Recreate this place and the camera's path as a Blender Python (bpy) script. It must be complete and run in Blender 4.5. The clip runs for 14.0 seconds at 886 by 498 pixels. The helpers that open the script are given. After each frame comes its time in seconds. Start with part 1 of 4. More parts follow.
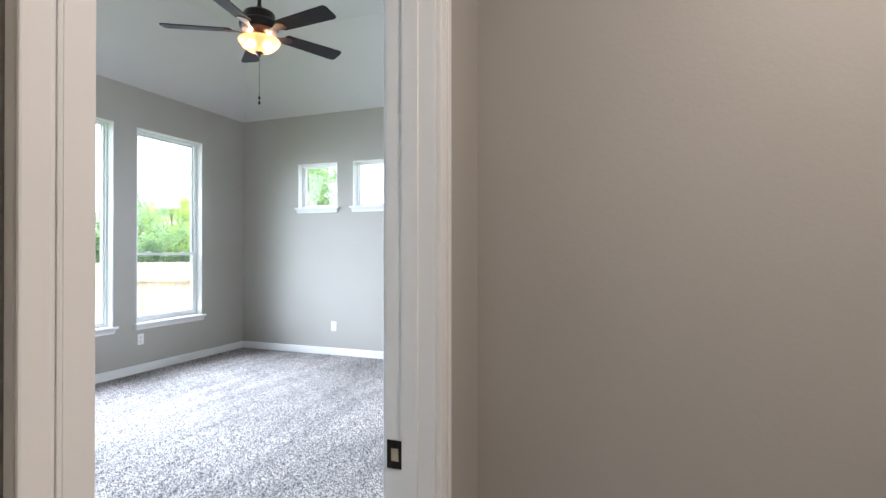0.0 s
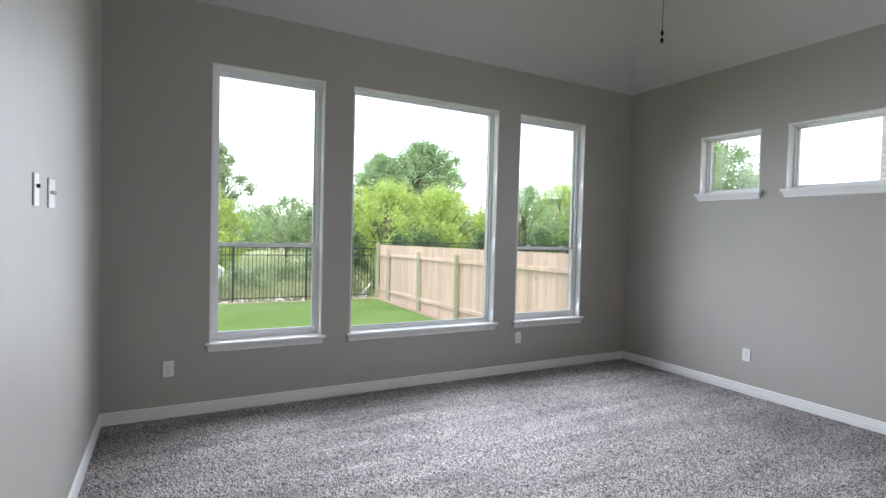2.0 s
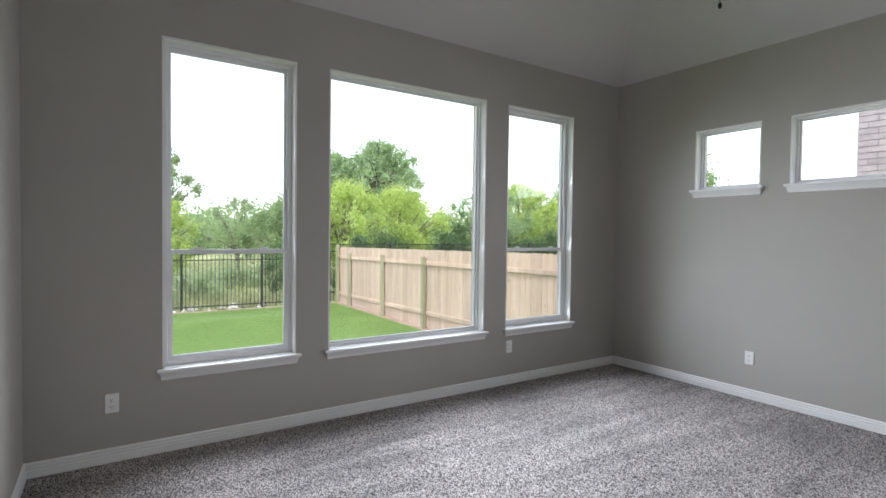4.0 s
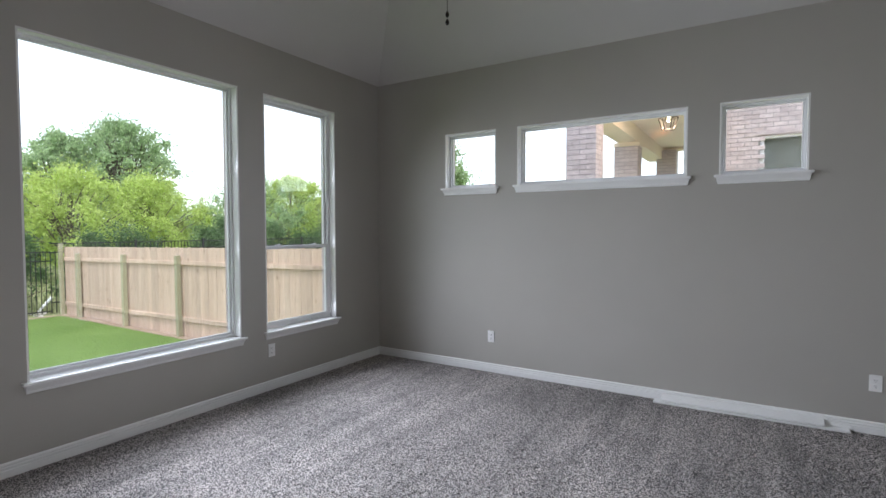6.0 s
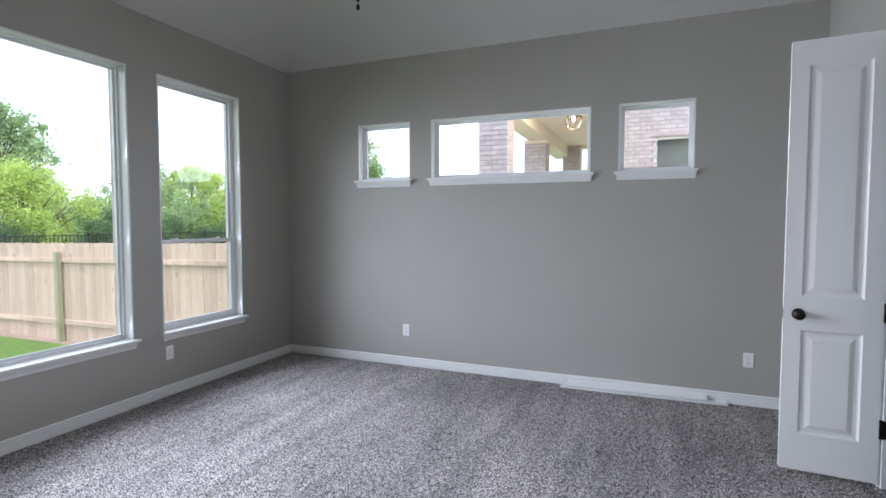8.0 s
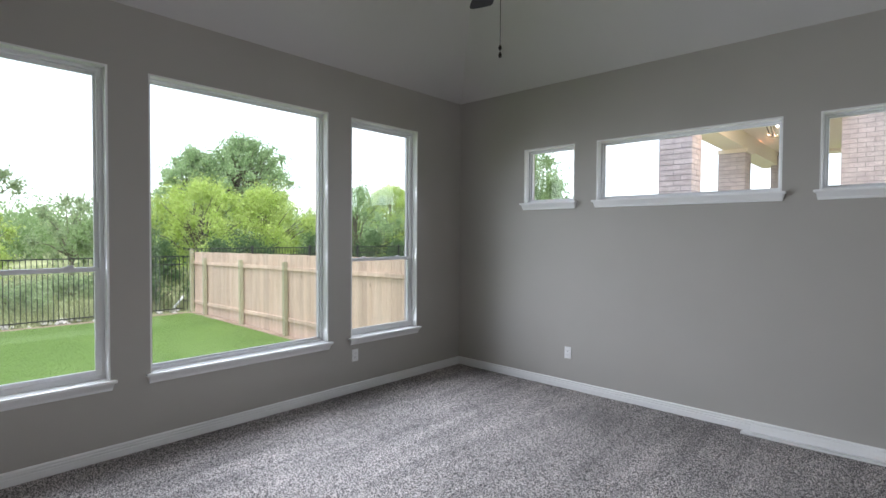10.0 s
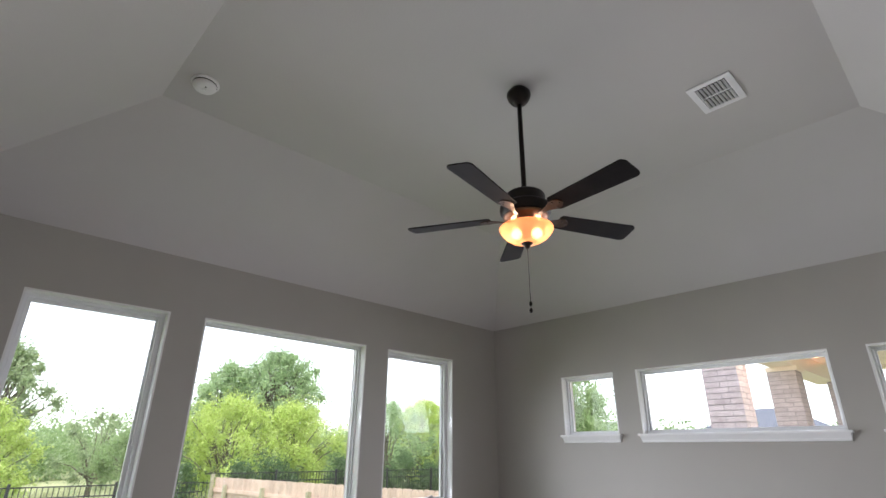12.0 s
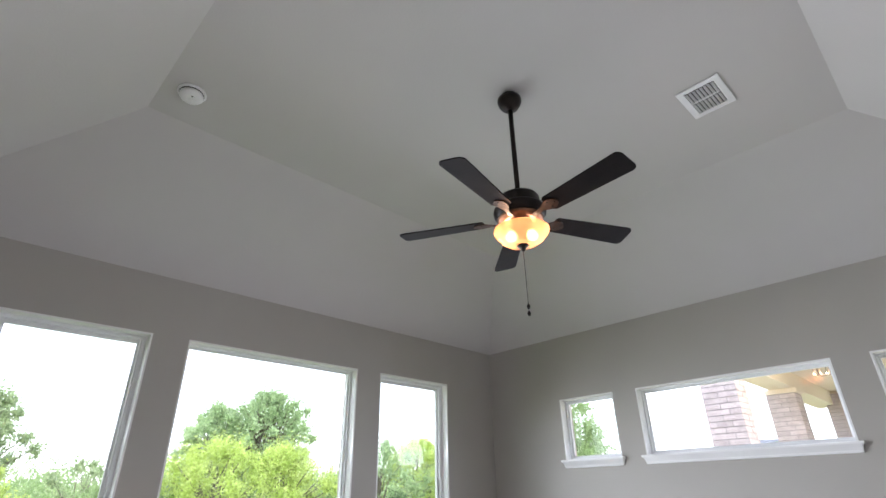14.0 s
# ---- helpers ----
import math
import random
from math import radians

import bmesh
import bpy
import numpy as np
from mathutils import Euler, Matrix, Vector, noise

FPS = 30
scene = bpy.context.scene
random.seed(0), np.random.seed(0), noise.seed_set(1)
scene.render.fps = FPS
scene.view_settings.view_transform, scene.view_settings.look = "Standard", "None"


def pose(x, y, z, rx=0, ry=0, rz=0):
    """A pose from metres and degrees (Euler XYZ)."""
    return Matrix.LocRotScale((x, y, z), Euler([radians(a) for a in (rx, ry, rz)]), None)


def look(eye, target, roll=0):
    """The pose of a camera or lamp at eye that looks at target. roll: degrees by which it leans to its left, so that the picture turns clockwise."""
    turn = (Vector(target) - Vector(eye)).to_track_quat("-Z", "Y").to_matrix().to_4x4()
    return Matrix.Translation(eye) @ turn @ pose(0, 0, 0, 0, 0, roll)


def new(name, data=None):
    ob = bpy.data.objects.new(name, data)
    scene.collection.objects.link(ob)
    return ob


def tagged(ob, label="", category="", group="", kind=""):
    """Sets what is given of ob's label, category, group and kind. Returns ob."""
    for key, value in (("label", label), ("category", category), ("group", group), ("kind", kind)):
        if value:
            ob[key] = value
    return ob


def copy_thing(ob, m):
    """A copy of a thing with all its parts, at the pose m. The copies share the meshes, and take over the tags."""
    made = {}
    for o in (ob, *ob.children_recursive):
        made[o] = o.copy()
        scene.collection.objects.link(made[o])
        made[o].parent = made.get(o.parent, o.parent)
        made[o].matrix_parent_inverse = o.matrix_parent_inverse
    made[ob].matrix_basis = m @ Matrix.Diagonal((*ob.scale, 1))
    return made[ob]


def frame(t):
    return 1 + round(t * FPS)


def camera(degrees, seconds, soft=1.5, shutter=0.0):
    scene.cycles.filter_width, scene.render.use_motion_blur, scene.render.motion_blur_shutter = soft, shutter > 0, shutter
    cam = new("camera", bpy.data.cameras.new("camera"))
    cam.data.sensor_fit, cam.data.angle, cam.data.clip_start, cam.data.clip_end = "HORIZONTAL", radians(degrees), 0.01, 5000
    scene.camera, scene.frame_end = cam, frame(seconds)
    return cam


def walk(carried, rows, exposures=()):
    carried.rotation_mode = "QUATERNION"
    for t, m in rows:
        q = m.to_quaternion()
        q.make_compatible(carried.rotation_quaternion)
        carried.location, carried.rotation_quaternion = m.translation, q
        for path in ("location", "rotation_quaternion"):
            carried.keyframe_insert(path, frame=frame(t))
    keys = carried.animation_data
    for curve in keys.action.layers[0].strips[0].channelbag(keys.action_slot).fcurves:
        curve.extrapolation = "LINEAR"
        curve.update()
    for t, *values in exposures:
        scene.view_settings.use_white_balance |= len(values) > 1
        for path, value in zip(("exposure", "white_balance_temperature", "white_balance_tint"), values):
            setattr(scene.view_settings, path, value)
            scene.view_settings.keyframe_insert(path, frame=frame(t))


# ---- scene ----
cam = camera(82.3, 14.0)
FAN_WATTS, HALL_WATTS, SKY_WATTS, PORCH_FILL_WATTS = 1.5, 13.0, 14.0, 38.0
PATH = [
    (0, (4.998, -5.542, 1.311), (4.297, -3.669, 1.32), 0.0),
    (0.5, (4.846, -5.296, 1.329), (3.805, -3.588, 1.325), 0.4),
    (1, (4.691, -5.059, 1.322), (3.319, -3.605, 1.311), 0.7),
    (1.5, (4.478, -4.867, 1.361), (2.861, -3.691, 1.331), 1.1),
    (2, (4.21, -4.716, 1.407), (2.45, -3.767, 1.348), 1.5),
    (2.2, (4.122, -4.698, 1.407), (2.331, -3.801, 1.349), 1.5),
    (4.3, (3.658, -4.733, 1.415), (2.056, -3.538, 1.356), 0.7),
    (4.5, (3.665, -4.709, 1.423), (2.118, -3.443, 1.359), 0.7),
    (5, (3.689, -4.632, 1.449), (2.291, -3.204, 1.373), 0.3),
    (5.5, (3.684, -4.65, 1.457), (2.471, -3.063, 1.375), 0.1),
    (6, (3.714, -4.592, 1.453), (2.663, -2.893, 1.373), -0.1),
    (6.5, (3.688, -4.628, 1.46), (2.815, -2.831, 1.374), -0.1),
    (7, (3.746, -4.556, 1.431), (2.972, -2.713, 1.354), -0.2),
    (7.5, (3.67, -4.574, 1.443), (2.989, -2.696, 1.353), -0.3),
    (8, (3.709, -4.562, 1.443), (2.954, -2.713, 1.34), -0.0),
    (8.5, (3.831, -4.5, 1.445), (2.85, -2.762, 1.33), 0.2),
    (8.7, (3.907, -4.458, 1.446), (2.825, -2.78, 1.324), 0.3),
    (10.8, (3.967, -4.615, 1.556), (2.53, -3.228, 1.66), 0.3),
    (11, (3.974, -4.61, 1.549), (2.535, -3.236, 1.755), 0.3),
    (11.5, (3.98, -4.617, 1.642), (2.567, -3.28, 2.105), 0.5),
    (12, (3.997, -4.626, 1.709), (2.645, -3.353, 2.453), 0.5),
    (12.5, (3.989, -4.621, 1.741), (2.713, -3.412, 2.696), 0.4),
    (13, (3.958, -4.59, 1.727), (2.737, -3.422, 2.797), 0.1),
    (13.5, (3.915, -4.552, 1.669), (2.701, -3.372, 2.734), -0.5),
    (14, (3.889, -4.539, 1.596), (2.603, -3.28, 2.468), -1.0),
]
EXPOSURES = [(0.0, 1.5, 5600, 8), (0.5, 1.07, 5700, 9), (1.0, 0.86, 5750, 10), (1.5, 0.57, 5800, 11), (2.2, 0.4, 6000, 12), (4.5, 0.2, 6050, 12), (5.0, -0.04, 6050, 12), (6.5, 0.22, 5900, 13), (7.5, 0.38, 5750, 13), (8.7, 0.3, 5700, 12), (11.0, 0.14, 6150, 12), (12.0, 0.46, 6150, 16), (13.0, 1.02, 6100, 18), (13.5, 1.1, 6100, 17), (14.0, 0.85, 6000, 15)]
walk(cam, [(t, look(eye, target, roll)) for t, eye, target, roll in PATH], EXPOSURES)

# ---- world and large lights ----
world = bpy.data.worlds.new("overcast_sky")
scene.world = world
world.use_nodes = True
wn = world.node_tree.nodes
wl = world.node_tree.links
sky = wn.new("ShaderNodeTexSky")
sky.sky_type, sky.sun_disc = "NISHITA", False
SUN_TO = Vector((0.25, -0.30, 1.0)).normalized()
sky.sun_elevation = math.asin(SUN_TO.z)
sky.sun_rotation = math.atan2(SUN_TO.x, SUN_TO.y)
sky.dust_density, sky.air_density = 1.2, 1.0
veil = wn.new("ShaderNodeHueSaturation")
veil.inputs["Saturation"].default_value, veil.inputs["Value"].default_value = 0.22, 2.8
wl.new(sky.outputs[0], veil.inputs["Color"])
wl.new(veil.outputs[0], wn["Background"].inputs["Color"])
wn["Background"].inputs["Strength"].default_value = 0.15

sun = new("sun", bpy.data.lights.new("sun", "SUN"))
sun.data.energy, sun.data.angle, sun.data.color = 2.2, radians(14), (1.0, 0.96, 0.9)
sun.matrix_basis = look((0, 0, 30), Vector((0, 0, 30)) - SUN_TO)


# area lamps added inside the window openings for sky light; tipped down, spread narrowed
TIP, SPREAD = 19.0, 122.0


def sky_lamp(name, m, w, h):
    lamp = new(name, bpy.data.lights.new(name, "AREA"))
    lamp.data.shape, lamp.data.size, lamp.data.size_y = "RECTANGLE", w, h
    lamp.data.energy, lamp.data.color = SKY_WATTS * w * h, (0.925, 0.95, 0.985)
    lamp.data.spread = radians(SPREAD)
    lamp.matrix_basis = m
    return lamp


for y0, y1 in ((-4.40, -3.63), (-3.30, -1.89), (-1.55, -0.74)):
    for z in (0.92, 1.59, 2.26):
        sky_lamp("window_sky_lamp", look((0.03, (y0 + y1) / 2, z), (4.03, (y0 + y1) / 2, z - 4 * math.tan(radians(TIP)))), y1 - y0, 0.64)
for x0, x1 in ((0.94, 1.45), (1.76, 3.18), (3.49, 3.99)):
    sky_lamp("window_sky_lamp", look(((x0 + x1) / 2, -0.02, 2.16), ((x0 + x1) / 2, -4.02, 2.16 - 4 * math.tan(radians(TIP)))), x1 - x0, 0.46)


# ---- materials ----
def material(name, a, b, scale=6.0, rough=0.6, bump=0.0, bump_scale=150.0, metal=0.0, fine=0.0, stretch=(1, 1, 1), spec=0.5, piece=0.0):
    """Two colours mixed by coarse noise, a finer grain over it, and a relief."""
    m = bpy.data.materials.new(name)
    m.use_nodes = True
    n, l = m.node_tree.nodes, m.node_tree.links
    p = n["Principled BSDF"]
    geo = n.new("ShaderNodeNewGeometry")
    mp = n.new("ShaderNodeMapping")
    mp.inputs["Scale"].default_value = stretch
    l.new(geo.outputs["Position"], mp.inputs["Vector"])
    no = n.new("ShaderNodeTexNoise")
    no.inputs["Scale"].default_value, no.inputs["Detail"].default_value = scale, 5
    l.new(mp.outputs[0], no.inputs["Vector"])
    ramp = n.new("ShaderNodeValToRGB")
    ramp.color_ramp.elements[0].position, ramp.color_ramp.elements[1].position = 0.3, 0.7
    ramp.color_ramp.elements[0].color, ramp.color_ramp.elements[1].color = (*a, 1), (*b, 1)
    l.new(no.outputs["Fac"], ramp.inputs[0])
    out = ramp.outputs[0]
    grain = n.new("ShaderNodeTexNoise")
    grain.inputs["Scale"].default_value, grain.inputs["Detail"].default_value = bump_scale, 3
    l.new(mp.outputs[0], grain.inputs["Vector"])
    if fine:
        mr = n.new("ShaderNodeMapRange")
        mr.inputs["From Min"].default_value, mr.inputs["From Max"].default_value = 0.3, 0.7
        mr.inputs["To Min"].default_value, mr.inputs["To Max"].default_value = 1 - fine, 1 + fine
        l.new(grain.outputs["Fac"], mr.inputs["Value"])
        mul = n.new("ShaderNodeVectorMath")
        mul.operation = "SCALE"
        l.new(out, mul.inputs[0])
        l.new(mr.outputs[0], mul.inputs["Scale"])
        out = mul.outputs[0]
    if piece:
        info = n.new("ShaderNodeObjectInfo")
        mr2 = n.new("ShaderNodeMapRange")
        mr2.inputs["To Min"].default_value, mr2.inputs["To Max"].default_value = 1 - piece, 1 + piece
        l.new(info.outputs["Random"], mr2.inputs["Value"])
        mul2 = n.new("ShaderNodeVectorMath")
        mul2.operation = "SCALE"
        l.new(out, mul2.inputs[0])
        l.new(mr2.outputs[0], mul2.inputs["Scale"])
        out = mul2.outputs[0]
    l.new(out, p.inputs["Base Color"])
    p.inputs["Roughness"].default_value, p.inputs["Metallic"].default_value = rough, metal
    p.inputs["Specular IOR Level"].default_value = spec
    if bump:
        bn = n.new("ShaderNodeBump")
        bn.inputs["Strength"].default_value, bn.inputs["Distance"].default_value = 1.0, bump
        l.new(grain.outputs["Fac"], bn.inputs["Height"])
        l.new(bn.outputs[0], p.inputs["Normal"])
    return m


WALL = material("greige_wall_paint", (0.388, 0.371, 0.337), (0.414, 0.397, 0.362), 1.2, 0.58, 0.0005, 90, spec=0.4)
CEIL = material("greige_ceiling_paint", (0.545, 0.528, 0.51), (0.575, 0.558, 0.54), 1.0, 0.8, 0.0007, 80, spec=0.2)
TRIM = material("white_trim_paint", (0.78, 0.78, 0.77), (0.82, 0.82, 0.81), 3, 0.35, 0.0003, 60)
DOORW = material("white_door_paint", (0.84, 0.825, 0.81), (0.88, 0.865, 0.85), 3, 0.4, 0.0006, 45, stretch=(1, 1, 0.12))
VINYL = material("white_vinyl", (0.80, 0.81, 0.82), (0.84, 0.85, 0.86), 5, 0.3)
PLASTIC = material("white_plastic", (0.80, 0.80, 0.79), (0.84, 0.84, 0.83), 20, 0.35)
# near-black for dark parts, and for shade inside slots and gaps
DARK_PARTS_SHADE = material("dark_parts_and_shade", (0.02, 0.02, 0.02), (0.03, 0.03, 0.03), 20, 0.6)
BRONZE = material("oil_rubbed_bronze", (0.012, 0.010, 0.009), (0.028, 0.02, 0.016), 14, 0.38, 0.0002, 200, metal=0.7)
# fan metal with the bowl's warm light put into the colour, strong and faint
WARM_LIT_BRONZE = material("warm_lit_bronze", (0.22, 0.11, 0.06), (0.34, 0.17, 0.10), 20, 0.4, metal=0.8)
WARM_DIM_BRONZE = material("warm_dim_bronze", (0.035, 0.02, 0.013), (0.07, 0.037, 0.023), 20, 0.42, metal=0.75)
BLADE = material("dark_blade_wood", (0.007, 0.006, 0.006), (0.014, 0.011, 0.011), 9, 0.7, 0.0002, 120, fine=0.2, spec=0.1)
STEEL = material("worn_strike_steel", (0.45, 0.36, 0.25), (0.6, 0.5, 0.35), 30, 0.35, metal=1.0)
METALW = material("white_enamel", (0.80, 0.80, 0.80), (0.85, 0.85, 0.85), 10, 0.35)
IRON = material("black_iron", (0.012, 0.012, 0.013), (0.025, 0.025, 0.026), 12, 0.5, 0.0004, 90)
CEDAR = material("new_cedar", (0.50, 0.36, 0.27), (0.61, 0.465, 0.365), 5, 0.75, 0.0008, 70, fine=0.15, stretch=(1, 1, 0.12), piece=0.12)
TREATED = material("treated_post", (0.34, 0.32, 0.2), (0.43, 0.40, 0.27), 5, 0.75, 0.0008, 70, fine=0.15, stretch=(1, 1, 0.15), piece=0.08)
LAWN = material("lawn_turf", (0.115, 0.19, 0.045), (0.17, 0.255, 0.07), 0.7, 0.85, 0.006, 26, fine=0.1, spec=0.1)
SCRUB = material("dry_scrub_ground", (0.22, 0.25, 0.10), (0.40, 0.41, 0.22), 0.25, 0.9, 0.05, 7, fine=0.35, spec=0.1)
SOIL = material("bare_red_soil", (0.28, 0.205, 0.15), (0.39, 0.30, 0.23), 3, 0.9, 0.02, 30, fine=0.2, spec=0.1)
BRICK = material("pale_pink_brick", (0.46, 0.39, 0.395), (0.58, 0.51, 0.515), 9, 0.8, 0.002, 60, fine=0.1, piece=0.09)
MORTAR = material("grey_mortar", (0.64, 0.62, 0.6), (0.72, 0.7, 0.68), 30, 0.9, 0.001, 120)
BED = material("brick_mortar", (0.27, 0.255, 0.25), (0.35, 0.335, 0.33), 30, 0.9, 0.001, 120)
STUCCO = material("beige_porch_boards", (0.78, 0.67, 0.56), (0.84, 0.74, 0.63), 2, 0.75, 0.001, 60)
BARK = material("grey_bark", (0.10, 0.08, 0.06), (0.2, 0.17, 0.13), 8, 0.9, 0.01, 30, stretch=(1, 1, 0.3))
SHINGLE = material("blue_grey_shingles", (0.10, 0.11, 0.13), (0.16, 0.17, 0.2), 3, 0.85, 0.004, 12)
SIDING = material("pale_house_brick", (0.45, 0.40, 0.36), (0.55, 0.5, 0.46), 2, 0.85)


def add_knots(m, colour):
    """Small dark knots, drawn out along the grain."""
    n, l = m.node_tree.nodes, m.node_tree.links
    p = n["Principled BSDF"]
    old = p.inputs["Base Color"].links[0].from_socket
    geo, mp, vo = n.new("ShaderNodeNewGeometry"), n.new("ShaderNodeMapping"), n.new("ShaderNodeTexVoronoi")
    mp.inputs["Scale"].default_value = (1, 1, 0.7)
    vo.inputs["Scale"].default_value = 4.2
    l.new(geo.outputs["Position"], mp.inputs["Vector"])
    l.new(mp.outputs[0], vo.inputs["Vector"])
    mr = n.new("ShaderNodeMapRange")
    mr.inputs["From Min"].default_value, mr.inputs["From Max"].default_value = 0.06, 0.14
    mr.inputs["To Min"].default_value, mr.inputs["To Max"].default_value = 0.75, 0.0
    l.new(vo.outputs["Distance"], mr.inputs["Value"])
    mix = n.new("ShaderNodeMix")
    mix.data_type = "RGBA"
    l.new(mr.outputs[0], mix.inputs[0])
    l.new(old, mix.inputs[6])
    mix.inputs[7].default_value = (*colour, 1)
    l.new(mix.outputs[2], p.inputs["Base Color"])


add_knots(CEDAR, (0.20, 0.12, 0.075))


def leaf_material(name, a, b):
    m = bpy.data.materials.new(name)
    m.use_nodes = True
    n, l = m.node_tree.nodes, m.node_tree.links
    geo = n.new("ShaderNodeNewGeometry")
    ramp = n.new("ShaderNodeValToRGB")
    ramp.color_ramp.elements[0].color, ramp.color_ramp.elements[1].color = (*a, 1), (*b, 1)
    l.new(geo.outputs["Random Per Island"], ramp.inputs[0])
    p = n["Principled BSDF"]
    p.inputs["Roughness"].default_value = 0.55
    p.inputs["Specular IOR Level"].default_value = 0.3
    l.new(ramp.outputs[0], p.inputs["Base Color"])
    tr = n.new("ShaderNodeBsdfTranslucent")
    l.new(ramp.outputs[0], tr.inputs["Color"])
    mix = n.new("ShaderNodeMixShader")
    mix.inputs[0].default_value = 0.55
    l.new(p.outputs[0], mix.inputs[1])
    l.new(tr.outputs[0], mix.inputs[2])
    l.new(mix.outputs[0], n["Material Output"].inputs["Surface"])
    return m


LEAF_LIME = leaf_material("lime_leaves", (0.38, 0.50, 0.11), (0.68, 0.78, 0.26))
# pale green; the tall trees' distance haze is put into this colour
LEAF_FAR = leaf_material("pale_and_hazed_leaves", (0.28, 0.40, 0.19), (0.50, 0.62, 0.34))
LEAF_MID = leaf_material("green_leaves", (0.22, 0.325, 0.13), (0.40, 0.51, 0.24))
LEAF_DARK = leaf_material("dark_leaves", (0.08, 0.14, 0.055), (0.19, 0.28, 0.115))
LEAF_PALE = leaf_material("grey_green_leaves", (0.28, 0.37, 0.19), (0.50, 0.58, 0.33))
GRASS = leaf_material("grass_blades", (0.15, 0.22, 0.06), (0.19, 0.265, 0.085))
DRYGRASS = leaf_material("dry_grass_blades", (0.26, 0.29, 0.13), (0.46, 0.47, 0.28))


def glass_material():
    m = bpy.data.materials.new("window_glass")
    m.use_nodes = True
    n, l = m.node_tree.nodes, m.node_tree.links
    n.remove(n["Principled BSDF"])
    clear, gloss = n.new("ShaderNodeBsdfTransparent"), n.new("ShaderNodeBsdfGlossy")
    clear.inputs["Color"].default_value = (0.97, 0.98, 0.975, 1)
    gloss.inputs["Roughness"].default_value = 0.0
    lw = n.new("ShaderNodeLayerWeight")
    lw.inputs["Blend"].default_value = 0.5
    power = n.new("ShaderNodeMath")
    power.operation = "POWER"
    power.inputs[1].default_value = 5.0
    l.new(lw.outputs["Facing"], power.inputs[0])
    schlick = n.new("ShaderNodeMapRange")
    schlick.inputs["To Min"].default_value, schlick.inputs["To Max"].default_value = 0.04, 1.0
    l.new(power.outputs[0], schlick.inputs["Value"])
    mix = n.new("ShaderNodeMixShader")
    l.new(schlick.outputs[0], mix.inputs[0])
    l.new(clear.outputs[0], mix.inputs[1])
    l.new(gloss.outputs[0], mix.inputs[2])
    l.new(mix.outputs[0], n["Material Output"].inputs["Surface"])
    return m


GLASS = glass_material()


def bowl_material():
    """Frosted amber glass: some light passes straight, the rest is spread."""
    m = bpy.data.materials.new("amber_frosted_glass")
    m.use_nodes = True
    n, l = m.node_tree.nodes, m.node_tree.links
    n.remove(n["Principled BSDF"])
    geo = n.new("ShaderNodeNewGeometry")
    no = n.new("ShaderNodeTexNoise")
    no.inputs["Scale"].default_value = 22
    l.new(geo.outputs["Position"], no.inputs["Vector"])
    ramp = n.new("ShaderNodeValToRGB")
    ramp.color_ramp.elements[0].color, ramp.color_ramp.elements[1].color = (0.97, 0.58, 0.38, 1), (1.0, 0.67, 0.47, 1)
    l.new(no.outputs["Fac"], ramp.inputs[0])
    clear, spread = n.new("ShaderNodeBsdfTransparent"), n.new("ShaderNodeBsdfTranslucent")
    l.new(ramp.outputs[0], clear.inputs["Color"])
    l.new(ramp.outputs[0], spread.inputs["Color"])
    mix = n.new("ShaderNodeMixShader")
    mix.inputs[0].default_value = 0.37
    l.new(clear.outputs[0], mix.inputs[1])
    l.new(spread.outputs[0], mix.inputs[2])
    l.new(mix.outputs[0], n["Material Output"].inputs["Surface"])
    return m


BOWL = bowl_material()


def glow(name, colour, strength):
    m = bpy.data.materials.new(name)
    m.use_nodes = True
    p = m.node_tree.nodes["Principled BSDF"]
    p.inputs["Base Color"].default_value = (0.8, 0.8, 0.8, 1)
    p.inputs["Emission Color"].default_value = (*colour, 1)
    p.inputs["Emission Strength"].default_value = strength
    return m


BULB = glow("lit_bulb", (1.0, 0.84, 0.62), 11.0)


